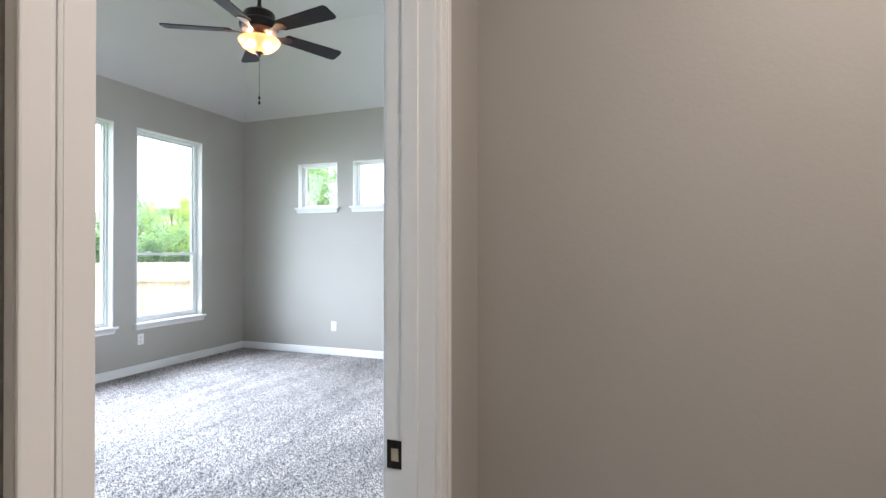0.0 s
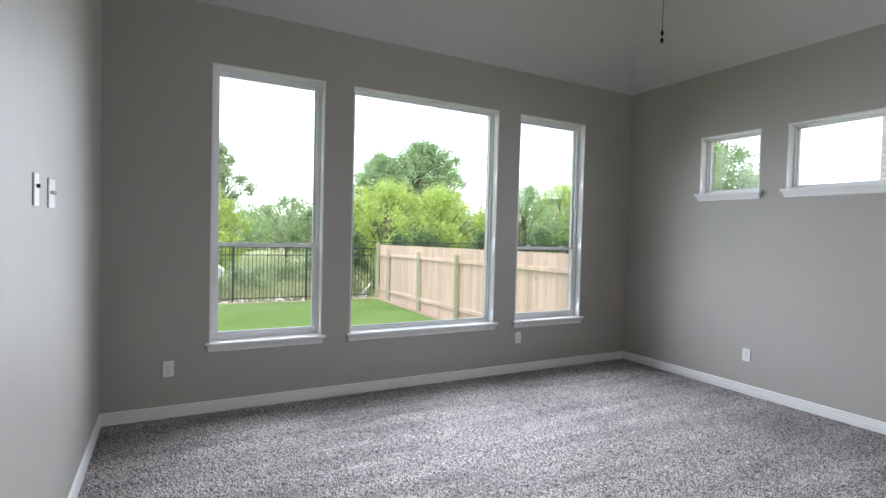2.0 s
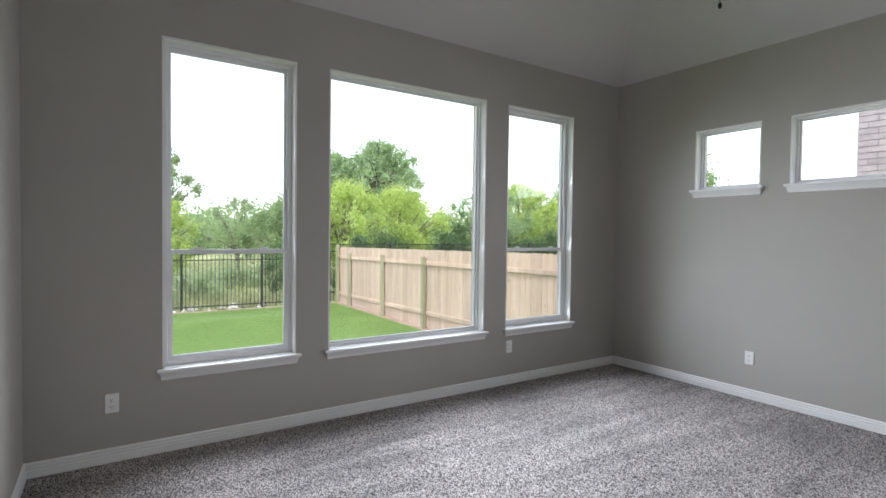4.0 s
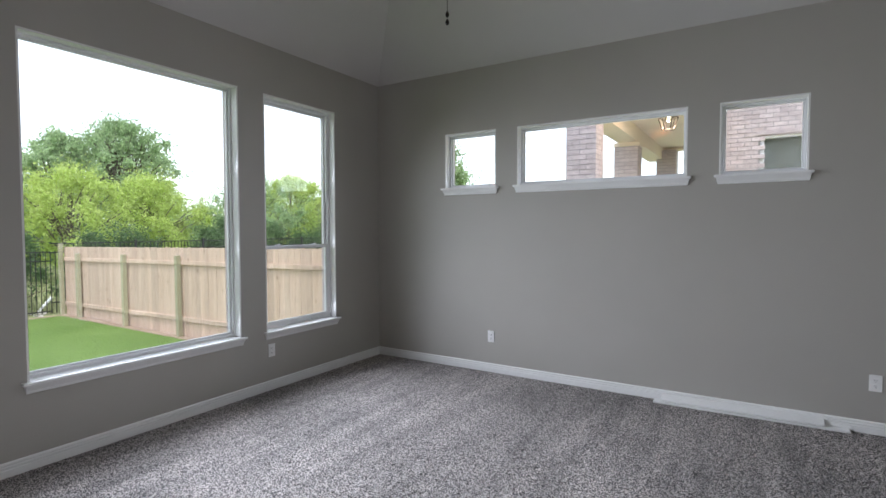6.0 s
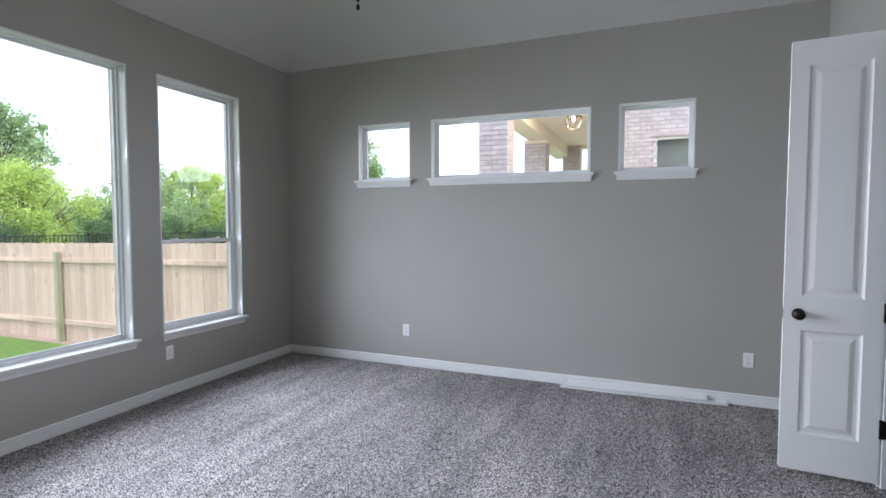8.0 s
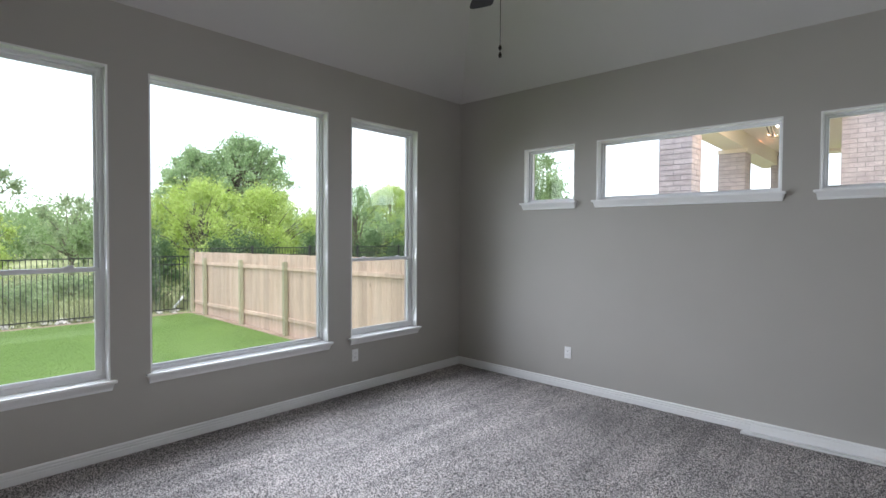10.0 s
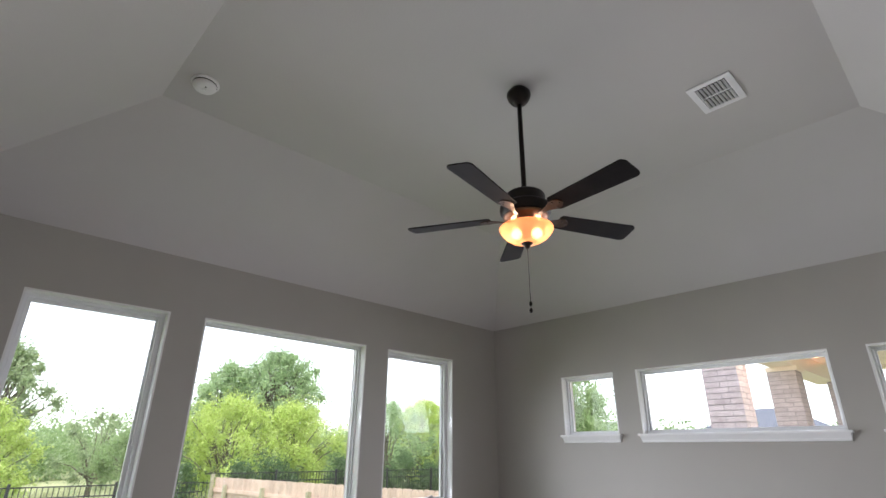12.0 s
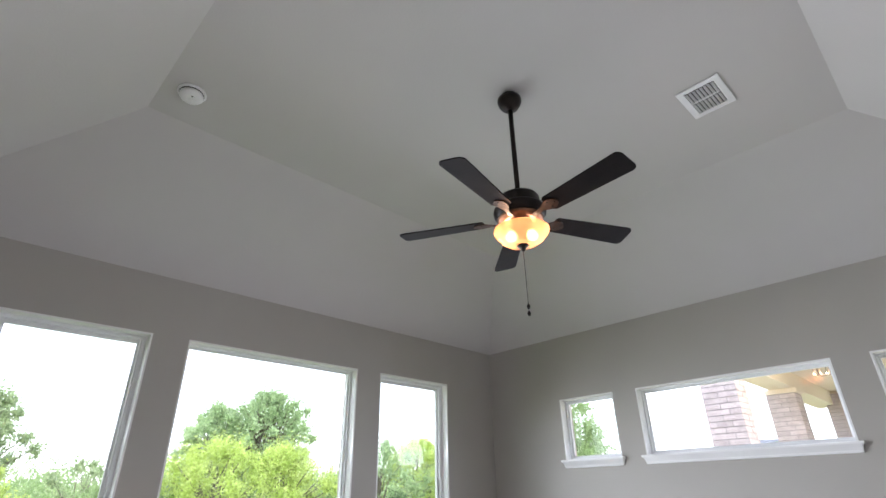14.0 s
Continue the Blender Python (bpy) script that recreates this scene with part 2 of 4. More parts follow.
def carpet_material():
    m = bpy.data.materials.new("greige_twist_carpet")
    m.use_nodes = True
    n, l = m.node_tree.nodes, m.node_tree.links
    p = n["Principled BSDF"]
    geo = n.new("ShaderNodeNewGeometry")

    def tex(kind, scale, detail=3, stretch=(1, 1, 1), rot=0.0):
        mp = n.new("ShaderNodeMapping")
        mp.inputs["Scale"].default_value = stretch
        mp.inputs["Rotation"].default_value = (0, 0, rot)
        l.new(geo.outputs["Position"], mp.inputs["Vector"])
        t = n.new(kind)
        t.inputs["Scale"].default_value = scale
        t.inputs["Detail"].default_value = detail
        l.new(mp.outputs[0], t.inputs["Vector"])
        return t

    # yarn speckle; its dark end also puts shade between tufts into the colour
    speck_gap = tex("ShaderNodeTexNoise", 122, 2)
    ramp = n.new("ShaderNodeValToRGB")
    e = ramp.color_ramp.elements
    e[0].position, e[1].position = 0.43, 0.575
    e[0].color, e[1].color = (0.034, 0.029, 0.028, 1), (0.50, 0.456, 0.438, 1)
    mid = e.new(0.5)
    mid.color = (0.205, 0.182, 0.172, 1)
    l.new(speck_gap.outputs["Fac"], ramp.inputs[0])
    nap = tex("ShaderNodeTexNoise", 7.0, 2, (1.0, 0.13, 1), 0.06)
    blot = tex("ShaderNodeTexNoise", 0.9, 2)
    add = n.new("ShaderNodeMath")
    l.new(nap.outputs["Fac"], add.inputs[0])
    l.new(blot.outputs["Fac"], add.inputs[1])
    mr = n.new("ShaderNodeMapRange")
    mr.inputs["From Min"].default_value, mr.inputs["From Max"].default_value = 0.7, 1.3
    mr.inputs["To Min"].default_value, mr.inputs["To Max"].default_value = 0.66, 1.52
    l.new(add.outputs[0], mr.inputs["Value"])
    mul = n.new("ShaderNodeVectorMath")
    mul.operation = "SCALE"
    l.new(ramp.outputs[0], mul.inputs[0])
    l.new(mr.outputs[0], mul.inputs["Scale"])
    l.new(mul.outputs[0], p.inputs["Base Color"])
    p.inputs["Roughness"].default_value = 0.6
    p.inputs["Specular IOR Level"].default_value = 0.5
    p.inputs["Sheen Weight"].default_value = 0.2
    p.inputs["Sheen Roughness"].default_value = 0.5
    bn = n.new("ShaderNodeBump")
    bn.inputs["Strength"].default_value, bn.inputs["Distance"].default_value = 1.0, 0.011
    l.new(speck_gap.outputs["Fac"], bn.inputs["Height"])
    l.new(bn.outputs[0], p.inputs["Normal"])
    return m


CARPET = carpet_material()


# ---- mesh helpers ----
def mesh_of(name, bm, mat):
    me = bpy.data.meshes.new(name)
    bmesh.ops.recalc_face_normals(bm, faces=bm.faces)
    bm.to_mesh(me)
    bm.free()
    me.materials.append(mat)
    return me


def part(name, bm, mat, parent=None, label="", m=None):
    """Links a bmesh as one mesh object, under a thing or a part."""
    ob = new(name, mesh_of(name, bm, mat))
    if parent is not None:
        ob.parent = parent
    if m is not None:
        ob.matrix_basis = m
    return tagged(ob, label)


def piece(name, me, parent, m):
    """A piece on shared mesh data."""
    ob = new(name, me)
    ob.parent = parent
    ob.matrix_basis = m
    return ob


def thing(name, label, category, m=None, group="", kind=""):
    ob = new(name)
    ob.empty_display_size = 0.1
    if m is not None:
        ob.matrix_basis = m
    return tagged(ob, label, category, group, kind)


def box(bm, x0, x1, y0, y1, z0, z1, bevel=0.0):
    r = bmesh.ops.create_cube(bm, size=1.0, matrix=Matrix.Translation(((x0 + x1) / 2, (y0 + y1) / 2, (z0 + z1) / 2)) @ Matrix.Diagonal((x1 - x0, y1 - y0, z1 - z0, 1)))
    if bevel:
        es = list({e for v in r["verts"] for e in v.link_edges})
        bmesh.ops.bevel(bm, geom=es, offset=bevel, segments=2, affect="EDGES", profile=0.5)
    return bm


def boxes(*rows, bevel=0.0):
    bm = bmesh.new()
    for r in rows:
        box(bm, *r, bevel=bevel)
    return bm


def lathe(profile, seg=32):
    """A solid of turning about z from (radius, height) pairs."""
    bm = bmesh.new()
    rings = []
    for r, z in profile:
        if r < 1e-5:
            rings.append([bm.verts.new((0, 0, z))])
        else:
            rings.append([bm.verts.new((r * math.cos(2 * math.pi * i / seg), r * math.sin(2 * math.pi * i / seg), z)) for i in range(seg)])
    for a, b in zip(rings, rings[1:]):
        for i in range(seg):
            j = (i + 1) % seg
            if len(a) == 1 and len(b) == 1:
                break
            if len(a) == 1:
                f = bm.faces.new((a[0], b[i], b[j]))
            elif len(b) == 1:
                f = bm.faces.new((a[i], a[j], b[0]))
            else:
                f = bm.faces.new((a[i], a[j], b[j], b[i]))
            f.smooth = True
    return bm


def extrude_profile(prof, length):
    """A moulding along +x, from a closed outline of (y, z) pairs."""
    bm = bmesh.new()
    a = [bm.verts.new((0, y, z)) for y, z in prof]
    b = [bm.verts.new((length, y, z)) for y, z in prof]
    k = len(prof)
    for i in range(k):
        bm.faces.new((a[i], a[(i + 1) % k], b[(i + 1) % k], b[i]))
    bm.faces.new(a)
    bm.faces.new(b)
    return bm


def wall_with_openings(u0, u1, z0, z1, t0, t1, holes):
    """A wall slab in local x (along), y (thickness t0..t1), z, cut by (u0, u1, z0, z1) holes."""
    us = sorted({u0, u1, *[h[0] for h in holes], *[h[1] for h in holes]})
    zs = sorted({z0, z1, *[h[2] for h in holes], *[h[3] for h in holes]})
    solid = {}
    for i in range(len(us) - 1):
        for k in range(len(zs) - 1):
            cu, cz = (us[i] + us[i + 1]) / 2, (zs[k] + zs[k + 1]) / 2
            solid[i, k] = not any(h[0] < cu < h[1] and h[2] < cz < h[3] for h in holes)
    bm = bmesh.new()
    cache = {}

    def v(i, k, t):
        key = (i, k, t)
        if key not in cache:
            cache[key] = bm.verts.new((us[i], t, zs[k]))
        return cache[key]

    for (i, k), full in solid.items():
        if not full:
            continue
        for t in (t0, t1):
            bm.faces.new((v(i, k, t), v(i + 1, k, t), v(i + 1, k + 1, t), v(i, k + 1, t)))
        for di, dk, c in ((-1, 0, ((i, k), (i, k + 1))), (1, 0, ((i + 1, k), (i + 1, k + 1))), (0, -1, ((i, k), (i + 1, k))), (0, 1, ((i, k + 1), (i + 1, k + 1)))):
            if not solid.get((i + di, k + dk), False):
                (a, b), (c2, d) = c
                bm.faces.new((v(a, b, t0), v(c2, d, t0), v(c2, d, t1), v(a, b, t1)))
    return bm


# ---- the room's shell ----
C, D, WT = 4.895, -5.14, 3.075           # east wall, south wall, wall height
EX0, EX1 = 4.472, 4.588                   # entry wall, room and hall faces
TRAY = (1.06, 3.89, -4.16, -1.09, 3.66)  # flat middle of the ceiling
HALL_N, HALL_S, HALL_E, HALL_T = -4.17, -6.6, 7.4, 2.75
JOG = HALL_N + 0.13
ENTRY = (-5.275, -4.482, 2.46)            # entry opening, from, to, height
CLOS = (-1.625, -1.165, 2.465)           # closet opening
WEST = pose(0, 0, 0, 0, 0, 90)           # local x runs along +y, local y points out to -x
W_WIN = ((-4.446, -3.589, 0.531, 2.647), (-3.344, -1.849, 0.531, 2.647), (-1.592, -0.703, 0.531, 2.647))
N_WIN = ((0.902, 1.494, 1.872, 2.442), (1.721, 3.22, 1.872, 2.442), (3.449, 4.03, 1.872, 2.442))

wall_w = tagged(part("wall_west", wall_with_openings(D - 0.15, 0.15, -0.3, WT, 0.0, 0.14, W_WIN), WALL, m=WEST), "greige painted wall with three tall windows", "wall", kind="structure")
wall_n = tagged(part("wall_north", wall_with_openings(0.0, C + 1.4, -0.3, WT, 0.0, 0.14, N_WIN), WALL), "greige painted wall with three high windows", "wall", kind="structure")
wall_e = tagged(part("wall_east", wall_with_openings(JOG, -0.0, -0.3, WT, -0.12, 0.0, ((CLOS[0], CLOS[1], -0.01, CLOS[2]),)), WALL, m=pose(C, 0, 0, 0, 0, 90)), "greige painted wall with an open closet doorway", "wall", kind="structure")
wall_s = tagged(part("wall_south", boxes((0.0, 4.25, D - 0.14, D, -0.3, WT), (4.11, 4.25, -5.54, D - 0.14, -0.3, WT), (4.25, EX0, -5.54, -5.40, -0.3, WT)), WALL), "greige painted wall with two switch plates", "wall", kind="structure")
wall_j = tagged(part("wall_jog", boxes((EX0, HALL_E, HALL_N, JOG, -0.3, 3.45)), WALL), "greige painted wall between hall and bedroom", "wall", kind="structure")
wall_entry = tagged(part("wall_entry", wall_with_openings(HALL_S, HALL_N, -0.3, 3.45, -(EX1 - EX0), 0.0, ((ENTRY[0], ENTRY[1], -0.01, ENTRY[2]),)), WALL, m=pose(EX0, 0, 0, 0, 0, 90)), "greige painted wall with the entry doorway", "wall", kind="structure")
tagged(part("wall_hall_south", boxes((EX1, HALL_E, HALL_S - 0.12, HALL_S, -0.3, HALL_T + 0.1)), WALL), "greige hall wall", "wall", kind="structure")
tagged(part("wall_hall_east", boxes((HALL_E, HALL_E + 0.12, HALL_S - 0.12, JOG, -0.3, HALL_T + 0.1)), WALL), "greige hall wall", "wall", kind="structure")
tagged(part("ceiling_hall", boxes((EX1, HALL_E, HALL_S, HALL_N, HALL_T, HALL_T + 0.1)), CEIL), "plain greige hall ceiling", "ceiling", kind="structure")
# closet behind the small door
tagged(part("wall_closet", boxes((C + 0.12, C + 1.3, -2.35, -2.25, -0.3, 2.7), (C + 0.12, C + 1.3, -0.75, -0.65, -0.3, 2.7), (C + 1.3, C + 1.4, -2.35, 0.0, -0.3, 2.7)), WALL), "plain greige closet walls", "wall", kind="structure")
tagged(part("ceiling_closet", boxes((C + 0.12, C + 1.3, -2.25, -0.75, 2.6, 2.7)), CEIL), "plain closet ceiling", "ceiling", kind="structure")


def tray_ceiling():
    x0, x1, y0, y1, z = TRAY
    bm = bmesh.new()
    e = 0.14
    low = [bm.verts.new(p) for p in ((0, D, WT), (C, D, WT), (C, 0, WT), (0, 0, WT))]
    high = [bm.verts.new(p) for p in ((x0, y0, z), (x1, y0, z), (x1, y1, z), (x0, y1, z))]
    rim = [bm.verts.new(p) for p in ((-e, D - e, WT), (C + 1.4, D - e, WT), (C + 1.4, e, WT), (-e, e, WT))]
    top = [bm.verts.new(p) for p in ((-e, D - e, 3.95), (C + 1.4, D - e, 3.95), (C + 1.4, e, 3.95), (-e, e, 3.95))]
    for i in range(4):
        j = (i + 1) % 4
        bm.faces.new((low[i], low[j], high[j], high[i]))
        bm.faces.new((low[i], low[j], rim[j], rim[i]))
        bm.faces.new((rim[i], rim[j], top[j], top[i]))
    bm.faces.new(high)
    bm.faces.new(top)
    for f in bm.faces:
        f.smooth = False
    return bm


tagged(part("ceiling_recess", boxes((4.11, EX0, -5.54, D - 0.001, WT + 0.001, WT + 0.15)), CEIL), "plain ceiling over the entry recess", "ceiling", kind="structure")
tagged(part("ceiling", tray_ceiling(), CEIL), "greige hipped tray ceiling with sloped sides", "ceiling", kind="structure")


def carpet_sheet(x0, x1, y0, y1, step, seed):
    """Cut pile as a fine uneven sheet, with its own lumps and leaning tufts."""
    rng = np.random.default_rng(seed)
    nx, ny = int((x1 - x0) / step) + 1, int((y1 - y0) / step) + 1
    xs, ys = np.linspace(x0, x1, nx), np.linspace(y0, y1, ny)
    gx, gy = np.meshgrid(xs, ys)
    gz = rng.uniform(-0.012, 0.003, gx.shape)
    gx = gx + rng.uniform(-0.3, 0.3, gx.shape) * step
    gy = gy + rng.uniform(-0.3, 0.3, gy.shape) * step
    co = np.stack([gx, gy, gz], -1).reshape(-1, 3)
    idx = np.arange(nx * ny).reshape(ny, nx)
    quads = np.stack([idx[:-1, :-1], idx[:-1, 1:], idx[1:, 1:], idx[1:, :-1]], -1).reshape(-1, 4)
    return mesh_from(co, quads, "floor", CARPET)


def mesh_from(co, faces, name, mat):
    me = bpy.data.meshes.new(name)
    k = faces.shape[1]
    me.vertices.add(len(co))
    me.vertices.foreach_set("co", co.astype(np.float32).ravel())
    me.loops.add(faces.size)
    me.loops.foreach_set("vertex_index", faces.astype(np.int32).ravel())
    me.polygons.add(len(faces))
    me.polygons.foreach_set("loop_start", np.arange(0, faces.size, k, dtype=np.int32))
    me.update(calc_edges=True)
    me.materials.append(mat)
    return me


tagged(new("floor", carpet_sheet(-0.05, C + 0.1, -5.42, 0.05, 0.011, 3)), "greige twist-pile carpet with vacuum marks", "carpet", kind="structure")
tagged(part("floor_slab", boxes((-0.1, HALL_E, HALL_S, 0.1, -0.32, -0.012)), MORTAR), "concrete slab under the carpet", "floor", kind="structure")
tagged(new("floor_hall", carpet_sheet(EX0 + 0.1, HALL_E, HALL_S, HALL_N, 0.03, 4)), "greige carpet of the hall", "carpet", kind="structure")
tagged(new("floor_closet", carpet_sheet(C + 0.1, C + 1.3, -2.25, -0.75, 0.03, 5)), "greige carpet of the closet", "carpet", kind="structure")

# baseboards: outline in (away from the wall, up)
BASE = ((0, 0), (-0.016, 0), (-0.016, 0.043), (-0.009, 0.045), (-0.009, 0.049), (-0.0135, 0.051), (-0.0135, 0.062), (-0.007, 0.064), (-0.007, 0.068), (-0.0105, 0.070), (-0.0105, 0.080), (-0.004, 0.087), (0, 0.088))


def baseboard(length, m):
    tagged(part("baseboard", extrude_profile(BASE, length), TRIM, m=m), "white moulded baseboard", "baseboard", kind="structure")


baseboard(C, pose(0, 0, 0))                                    # north
baseboard(-D, pose(0, D, 0, 0, 0, 90))                         # west
baseboard(4.25, pose(4.25, D, 0, 0, 0, 180))                     # south
baseboard(-CLOS[1] - 0.075, pose(C, 0, 0, 0, 0, -90))          # east, beyond the closet
baseboard(CLOS[0] - 0.075 - JOG, pose(C, CLOS[0] - 0.075, 0, 0, 0, -90))
baseboard(HALL_E - EX1, pose(EX1, HALL_N, 0))                  # hall

# ---- windows ----


def ring(bm, u0, u1, z0, z1, w, y0, y1, bevel=0.0):
    """A rectangular frame of width w between two depths."""
    box(bm, u0, u1, y0, y1, z0, z0 + w, bevel)
    box(bm, u0, u1, y0, y1, z1 - w, z1, bevel)
    box(bm, u0, u0 + w, y0, y1, z0 + w, z1 - w, bevel)
    box(bm, u1 - w, u1, y0, y1, z0 + w, z1 - w, bevel)


def stool(u0, u1, z, parent):
    """The projecting sill board and the moulded apron under it."""
    part("window_sill", box(bmesh.new(), u0 - 0.032, u1 + 0.032, -0.042, 0.0, z - 0.016, z + 0.004, 0.004), TRIM, parent)
    part("inner_sill", box(bmesh.new(), u0 + 0.013, u1 - 0.013, 0.001, 0.075, z - 0.0, z + 0.005), TRIM, parent)
    bm = bmesh.new()
    prof = ((-0.002, -0.016), (-0.034, -0.016), (-0.03, -0.024), (-0.022, -0.036), (-0.014, -0.05), (-0.012, -0.066), (-0.002, -0.07))
    a = [bm.verts.new((u0 - 0.02 + (0.012 if k > 3 else 0.004 * k), y, z + dz)) for k, (y, dz) in enumerate(prof)]
    b = [bm.verts.new((u1 + 0.02 - (0.012 if k > 3 else 0.004 * k), y, z + dz)) for k, (y, dz) in enumerate(prof)]
    for i in range(len(prof)):
        j = (i + 1) % len(prof)
        bm.faces.new((a[i], a[j], b[j], b[i]))
    bm.faces.new(a)
    bm.faces.new(b)
    part("apron", bm, TRIM, parent)


def window(name, u0, u1, z0, z1, hung, m, label):
    w = thing(name, label, "window", m, kind="structure")
    bm = bmesh.new()
    box(bm, u0, u0 + 0.012, 0.0, 0.075, z0, z1 - 0.012)
    box(bm, u1 - 0.012, u1, 0.0, 0.075, z0, z1 - 0.012)
    box(bm, u0, u1, 0.0, 0.075, z1 - 0.012, z1)
    part("jamb", bm, TRIM, w)
    stool(u0, u1, z0, w)
    bm = bmesh.new()
    fw = 0.034 if hung else 0.026
    ring(bm, u0 + 0.001, u1 - 0.001, z0 + 0.001, z1 - 0.001, fw, 0.075, 0.139, 0.003)
    part("window_frame", bm, VINYL, w)
    fw += 0.001
    a, b, c, d = u0 + fw, u1 - fw, z0 + fw, z1 - fw
    if hung:
        zm = z0 + (z1 - z0) * 0.355
        bm = bmesh.new()
        ring(bm, a, b, zm - 0.012, d, 0.026, 0.108, 0.132, 0.002)
        part("upper_sash", bm, VINYL, w)
        bm = bmesh.new()
        ring(bm, a, b, c, zm + 0.014, 0.03, 0.079, 0.106, 0.002)
        lower = part("lower_sash", bm, VINYL, w)
        part("pane", boxes((a + 0.024, b - 0.024, 0.118, 0.121, zm + 0.012, d - 0.024)), GLASS, w)
        part("pane", boxes((a + 0.028, b - 0.028, 0.091, 0.094, c + 0.028, zm - 0.014)), GLASS, w)
        for u in (a + (b - a) * 0.22, a + (b - a) * 0.78):
            part("sash_lock", box(box(bmesh.new(), u - 0.028, u + 0.028, 0.083, 0.104, zm + 0.0141, zm + 0.022, 0.003), u - 0.006, u + 0.03, 0.088, 0.098, zm + 0.022, zm + 0.030, 0.003), VINYL, lower)
        for u, s in ((a, 1), (b, -1)):
            part("stop_block", boxes((min(u, u + s * 0.012), max(u, u + s * 0.012), 0.08, 0.107, zm + 0.45, d)), VINYL, w)
    else:
        bm = bmesh.new()
        ring(bm, a, b, c, d, 0.013, 0.098, 0.125, 0.002)
        part("glazing_bead", bm, VINYL, w)
        part("pane", boxes((a + 0.011, b - 0.011, 0.11, 0.113, c + 0.011, d - 0.011)), GLASS, w)
    return w


window("window_1", *W_WIN[0], True, WEST, "tall white single-hung vinyl window, closed")
window("window_2", *W_WIN[1], False, WEST, "wide white picture window with clear glass")
window("window_3", *W_WIN[2], True, WEST, "tall white single-hung vinyl window, closed")
window("window_4", *N_WIN[0], False, pose(0, 0, 0), "small high white transom window")
window("window_5", *N_WIN[1], False, pose(0, 0, 0), "wide high white transom window")
window("window_6", *N_WIN[2], False, pose(0, 0, 0), "small high white transom window")


# ---- entry doorway ----
def casing(u0, u1, top, face, m, w=0.075, t=0.017, left=True):
    """Moulded door casing of two legs and a head, on the local y side given by the sign of t."""
    y0, y1 = sorted((face, face + t))
    s = 1 if t > 0 else -1
    rows = []

    def leg(a, b, z0, z1):
        y = sorted((face, face + t * 0.75))
        rows.append((a, b, y[0], y[1], z0, z1))

    if left:
        leg(u0 - w, u0, 0, top + w)
        rows.append((u0 - w, u0 - w * 0.62, *sorted((face + t * 0.75, face + t)), 0, top + w))
        rows.append((u0 - w * 0.54, u0 - w * 0.46, *sorted((face + t * 0.75, face + t * 0.88)), 0, top + w * 0.5))
    leg(u1, u1 + w, 0, top + w)
    rows.append((u1 + w * 0.62, u1 + w, *sorted((face + t * 0.75, face + t)), 0, top + w))
    rows.append((u1 + w * 0.46, u1 + w * 0.54, *sorted((face + t * 0.75, face + t * 0.88)), 0, top + w * 0.5))
    leg(u0, u1, top, top + w)
    rows.append((u0, u1, *sorted((face + t * 0.75, face + t)), top + w * 0.62, top + w))
    bm = bmesh.new()
    for r in rows:
        box(bm, *r, bevel=0.002)
    tagged(part("trim", bm, TRIM, m=m), "white moulded door casing", "door casing", kind="structure")


EM = pose(EX0, 0, 0, 0, 0, 90)      # local x along +y, local y to -x
eu0, eu1, et = ENTRY
dt = EX1 - EX0
tagged(part("trim", boxes((eu0, eu0 + 0.018, -dt - 0.001, 0.001, 0, et - 0.018), (eu1 - 0.018, eu1, -dt - 0.001, 0.001, 0, et - 0.018), (eu0, eu1, -dt - 0.001, 0.001, et - 0.018, et)), TRIM, m=EM), "white door jamb of the entry", "door jamb", kind="structure")
tagged(part("trim", boxes((eu1 - 0.0245, eu1 - 0.018, -dt + 0.039, -dt + 0.077, 0, et - 0.03), (eu0 + 0.018, eu0 + 0.0245, -dt + 0.039, -dt + 0.077, 0, et - 0.03), (eu0 + 0.018, eu1 - 0.018, -dt + 0.039, -dt + 0.077, et - 0.03, et - 0.018)), TRIM, m=EM), "white door stop", "door stop", kind="structure")
casing(eu0 + 0.012, eu1 - 0.012, et - 0.012, -dt - 0.001, EM, w=0.057, t=-0.017)
casing(eu0 + 0.012, eu1 - 0.012, et - 0.012, 0.001, EM, w=0.057, t=0.017, left=False)

strike = thing("strike_plate", "black metal strike plate set in the white jamb", "strike plate", pose(EX0 + 0.022, eu1 - 0.018, 0.85))
part("plate", box(bmesh.new(), -0.022, 0.022, -0.003, 0.0, -0.032, 0.032, 0.001), BRONZE, strike)
part("latch_hole", box(bmesh.new(), -0.010, 0.008, -0.0042, -0.003, -0.014, 0.014), STEEL, strike, "bare latch hole")
for z in (-0.023, 0.023):
    part("screw", box(bmesh.new(), -0.004, 0.004, -0.0042, -0.003, z - 0.004, z + 0.004, 0.001), BRONZE, strike)

# ---- closet doorway and its open door ----
CM = pose(C, 0, 0, 0, 0, 90)
c0, c1, ct = CLOS
tagged(part("trim", boxes((c0, c0 + 0.018, -0.121, 0.001, 0, ct - 0.018), (c1 - 0.018, c1, -0.121, 0.001, 0, ct - 0.018), (c0, c1, -0.121, 0.001, ct - 0.018, ct)), TRIM, m=CM), "white door jamb of the closet", "door jamb", kind="structure")
casing(c0 - 0.001, c1 + 0.001, ct, 0.0, CM)


